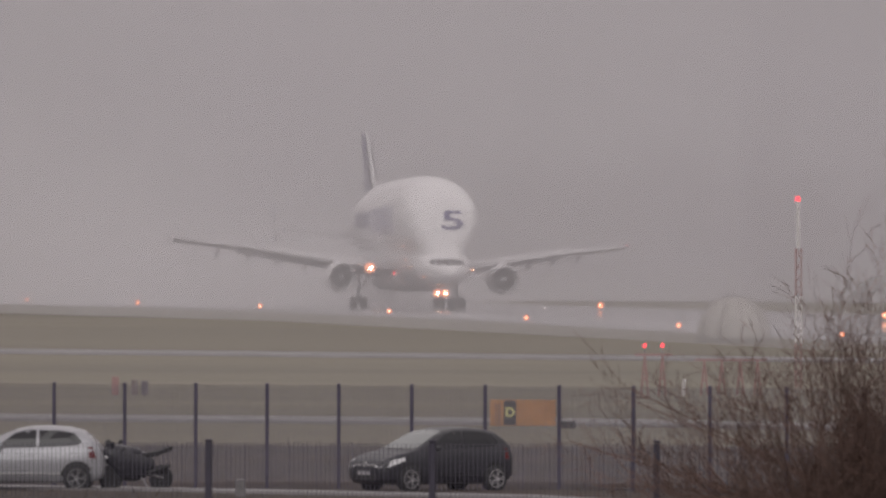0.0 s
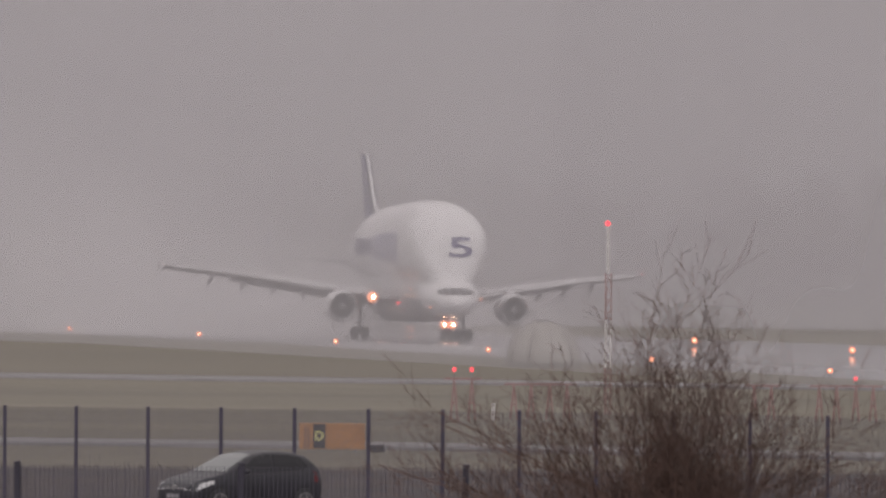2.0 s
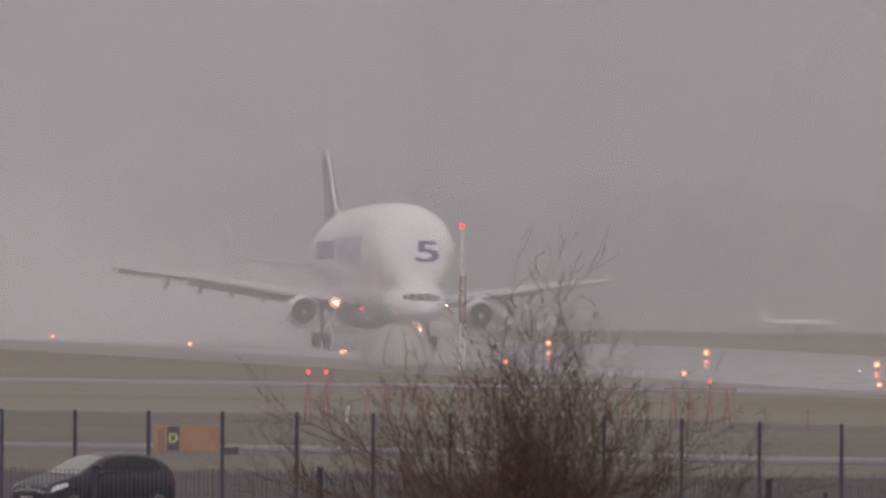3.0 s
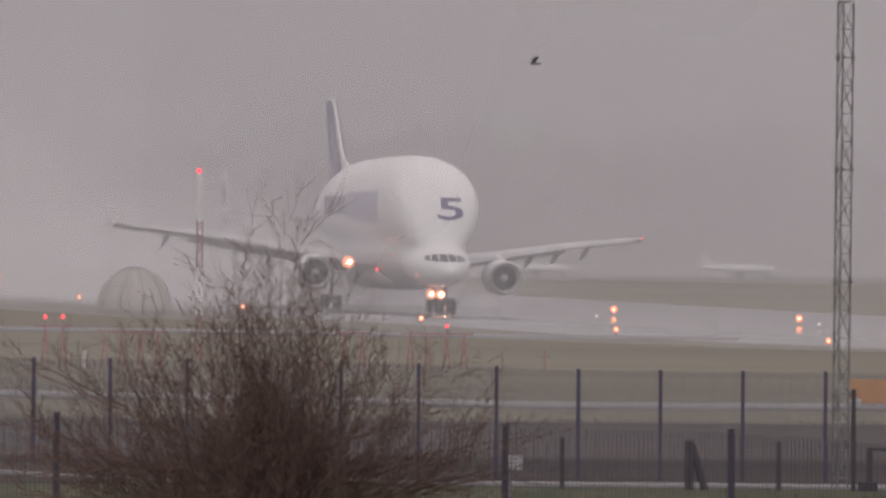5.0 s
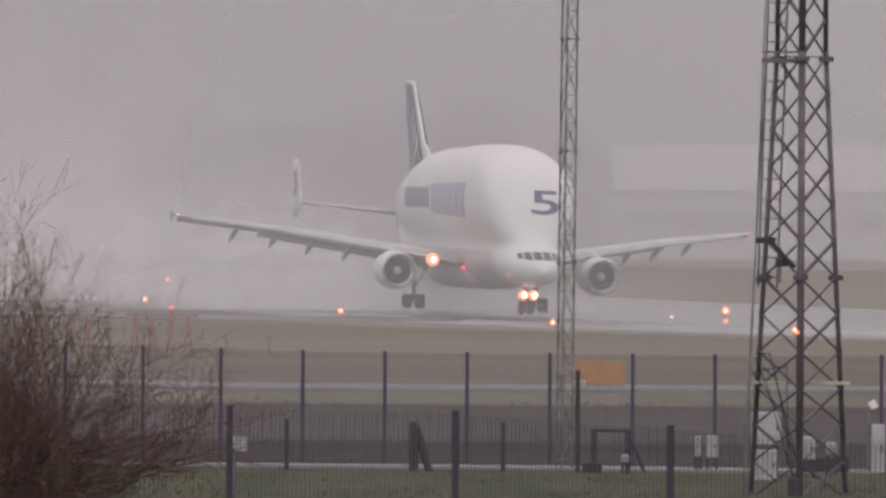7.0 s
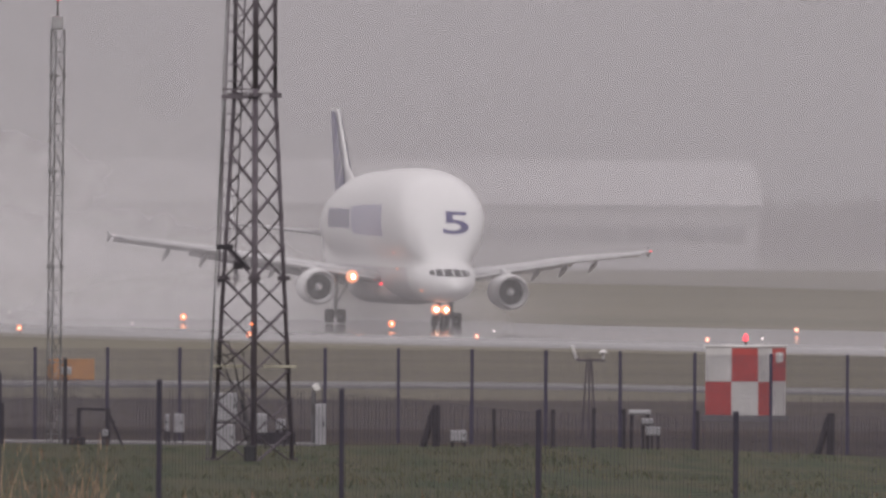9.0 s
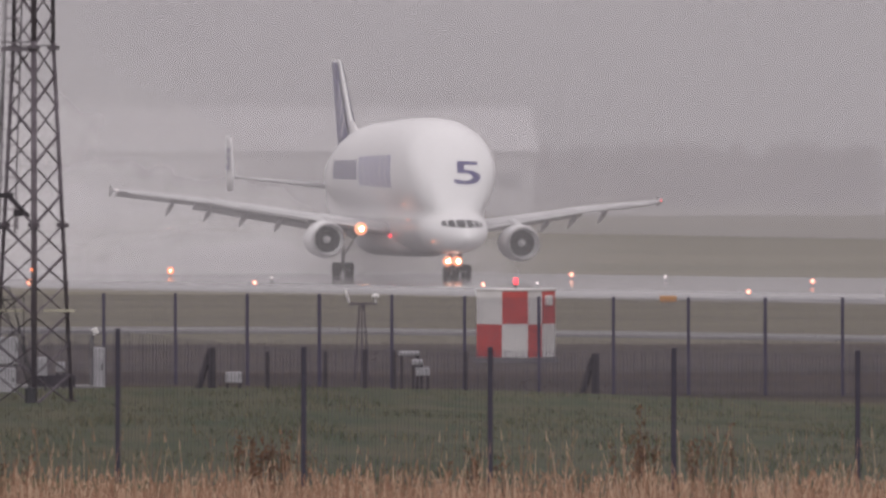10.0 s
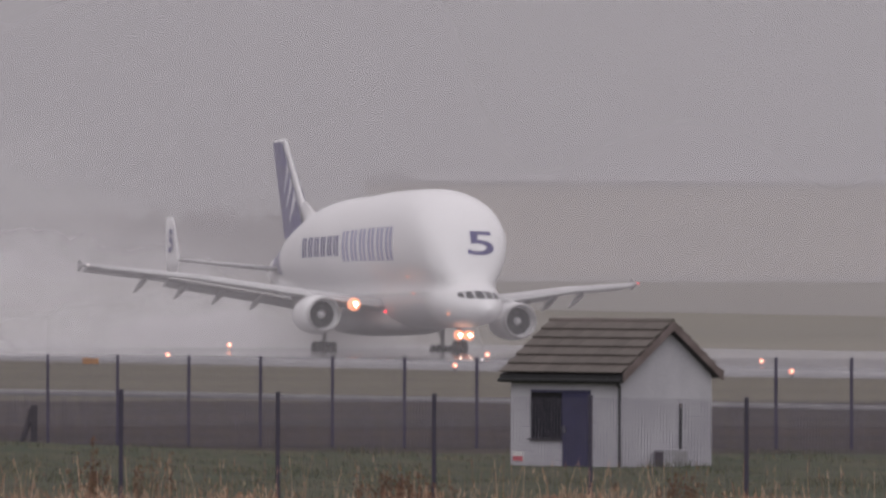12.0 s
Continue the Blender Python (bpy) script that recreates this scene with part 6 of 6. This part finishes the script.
# ---------------------------------------------------------------- bird
M_FEATHER = mat("grey_feathers", (0.24, 0.24, 0.25), (0.17, 0.17, 0.18), 0.8, scale=8, fine=60)


def bird():
    b = thing("bird", "dark gull-like bird flying across grey sky", "bird")
    body = bmesh.new()
    loft(body, [[(x, r * math.cos(a), r * math.sin(a)) for a in [2 * math.pi * k / 8 for k in range(8)]] for x, r in ((-0.18, 0.01), (-0.12, 0.035), (0, 0.05), (0.12, 0.03), (0.22, 0.012))])
    part("body", body, M_FEATHER, b, "", True)
    wings = []
    for s in (-1, 1):
        bm = bmesh.new()
        loft(bm, [[(-0.07 + sw, s * y, 0.0), (0.06 + sw, s * y, 0.0), (0.06 + sw, s * y, 0.008), (-0.07 + sw, s * y, 0.008)] for y, sw in ((0.03, 0), (0.17, -0.02), (0.31, 0.06))])
        wings.append(part("wing", bm, M_FEATHER, b))
    return b, wings


bird_body, bird_wings = bird()


# ---------------------------------------------------------------- spray thrown up behind the wheels and engines
def spray_material(thick):
    m = bpy.data.materials.new("water_spray")
    n, l, b = nodes_of(m)
    n.remove(b)
    tc, sep = n.new("ShaderNodeTexCoord"), n.new("ShaderNodeSeparateXYZ")
    l.new(tc.outputs["Generated"], sep.inputs[0])

    def maths(op, a, b2):
        k = n.new("ShaderNodeMath")
        k.operation = op
        for i, v in enumerate((a, b2)):
            if isinstance(v, (int, float)):
                k.inputs[i].default_value = v
            else:
                l.new(v, k.inputs[i])
        return k.outputs[0]
    dx = maths("MULTIPLY", maths("SUBTRACT", sep.outputs["X"], 0.5), 2.0)
    dz = maths("MULTIPLY", maths("SUBTRACT", sep.outputs["Z"], 0.25), 1.34)
    r = maths("SQRT", maths("ADD", maths("MULTIPLY", dx, dx), maths("MULTIPLY", dz, dz)), 0)
    soft = n.new("ShaderNodeMapRange")
    soft.interpolation_type = "SMOOTHERSTEP"
    soft.inputs["From Min"].default_value, soft.inputs["From Max"].default_value = 0.86, 0.02
    soft.inputs["To Min"].default_value, soft.inputs["To Max"].default_value = 0.0, thick
    rag = n.new("ShaderNodeTexNoise")   # ragged, wispy edges
    rag.inputs["Scale"].default_value, rag.inputs["Detail"].default_value = 0.16, 5
    l.new(tc.outputs["Object"], rag.inputs["Vector"])
    l.new(maths("ADD", r, maths("MULTIPLY", maths("SUBTRACT", rag.outputs[0], 0.5), 0.45)), soft.inputs["Value"])
    tex = n.new("ShaderNodeTexNoise")
    tex.inputs["Scale"].default_value, tex.inputs["Detail"].default_value = 0.09, 4
    l.new(tc.outputs["Object"], tex.inputs["Vector"])
    patch = n.new("ShaderNodeMapRange")
    patch.inputs["From Min"].default_value, patch.inputs["From Max"].default_value = 0.3, 0.7
    patch.inputs["To Min"].default_value, patch.inputs["To Max"].default_value = 0.70, 1.12
    l.new(tex.outputs[0], patch.inputs["Value"])
    alpha = maths("MINIMUM", maths("MULTIPLY", soft.outputs[0], patch.outputs[0]), 0.96)
    dif, tra, clear = n.new("ShaderNodeBsdfDiffuse"), n.new("ShaderNodeBsdfTranslucent"), n.new("ShaderNodeBsdfTransparent")
    dif.inputs["Color"].default_value = tra.inputs["Color"].default_value = (0.95, 0.93, 0.945, 1)
    sc, mix = n.new("ShaderNodeMixShader"), n.new("ShaderNodeMixShader")
    l.new(dif.outputs[0], sc.inputs[1])
    l.new(tra.outputs[0], sc.inputs[2])
    l.new(alpha, mix.inputs[0])
    l.new(clear.outputs[0], mix.inputs[1])
    l.new(sc.outputs[0], mix.inputs[2])
    l.new(mix.outputs[0], n["Material Output"].inputs["Surface"])
    return m


def spray_cloud():
    s = thing("spray_cloud", "white water spray blown up behind the rolling aircraft", "spray")
    for back, left, w, h, thick in ((31, -8, 78, 7.5, 1.0), (58, -20, 84, 16, 0.8), (98, -36, 120, 32, 0.75)):
        bm = bmesh.new()
        grid = [[bm.verts.new((left + w * (i / 10 - 0.5), back + 1.2 * math.sin(i * 1.3), -0.6 + h * j / 4)) for i in range(11)] for j in range(5)]
        for j in range(4):
            for i in range(10):
                bm.faces.new((grid[j][i], grid[j][i + 1], grid[j + 1][i + 1], grid[j + 1][i]))
        part("plume", bm, spray_material(thick), s, "soft white plume")
    return s


spray = spray_cloud()

fence("far_fence", "tall dark blue mesh fence along the airfield edge", posts(FAR_POSTS), 3.13, 0.10, 0.0092, 0.05, 60, M_HAZED,
      lambda x: -0.09 + 0.18 * smoothstep(-18, -8, x))
fence("near_fence", "lower dark blue mesh fence across rough grass", posts(NEAR_POSTS), 2.4, 0.07, 0.0070, 0.05, 60, M_POST,
      lambda x: knots([(-8, -0.13), (-4.67, -0.03), (-2.15, 0), (0.22, 0.08), (2.66, 0.15), (5.04, 0.36), (10, 0.37), (12.5, 0.39)], x))


# ---------------------------------------------------------------- what moves
def motions():
    walk(plane, [(t, pose(x, y, z, pitch, bank, heading)) for t, x, y, z, heading, pitch, bank in PLANE_ROWS])
    walk(spray, [(t, pose(x, y, z, 0, 0, heading)) for t, x, y, z, heading, _, _ in PLANE_ROWS])
    # the bird crosses from the runway's end to the near side
    flight = [(0, 46.0, 26.0), (4.8, -9.4, 12.3), (5.0, -11.5, 11.7), (5.2, -14.2, 11.05), (5.4, -16.6, 10.65), (5.5, -17.6, 10.55), (5.6, -18.8, 10.85), (6.0, -23.5, 12.2), (12, -95.0, 27.0)]
    walk(bird_body, [(t, pose(x, 330, z, 0, 0, 12)) for t, x, z in flight])
    for s, wing in zip((-1, 1), bird_wings):
        walk(wing, [(k * 0.2, pose(0, 0, 0, s * (38 if k % 2 else -24), 0, 0)) for k in range(61)])


motions()
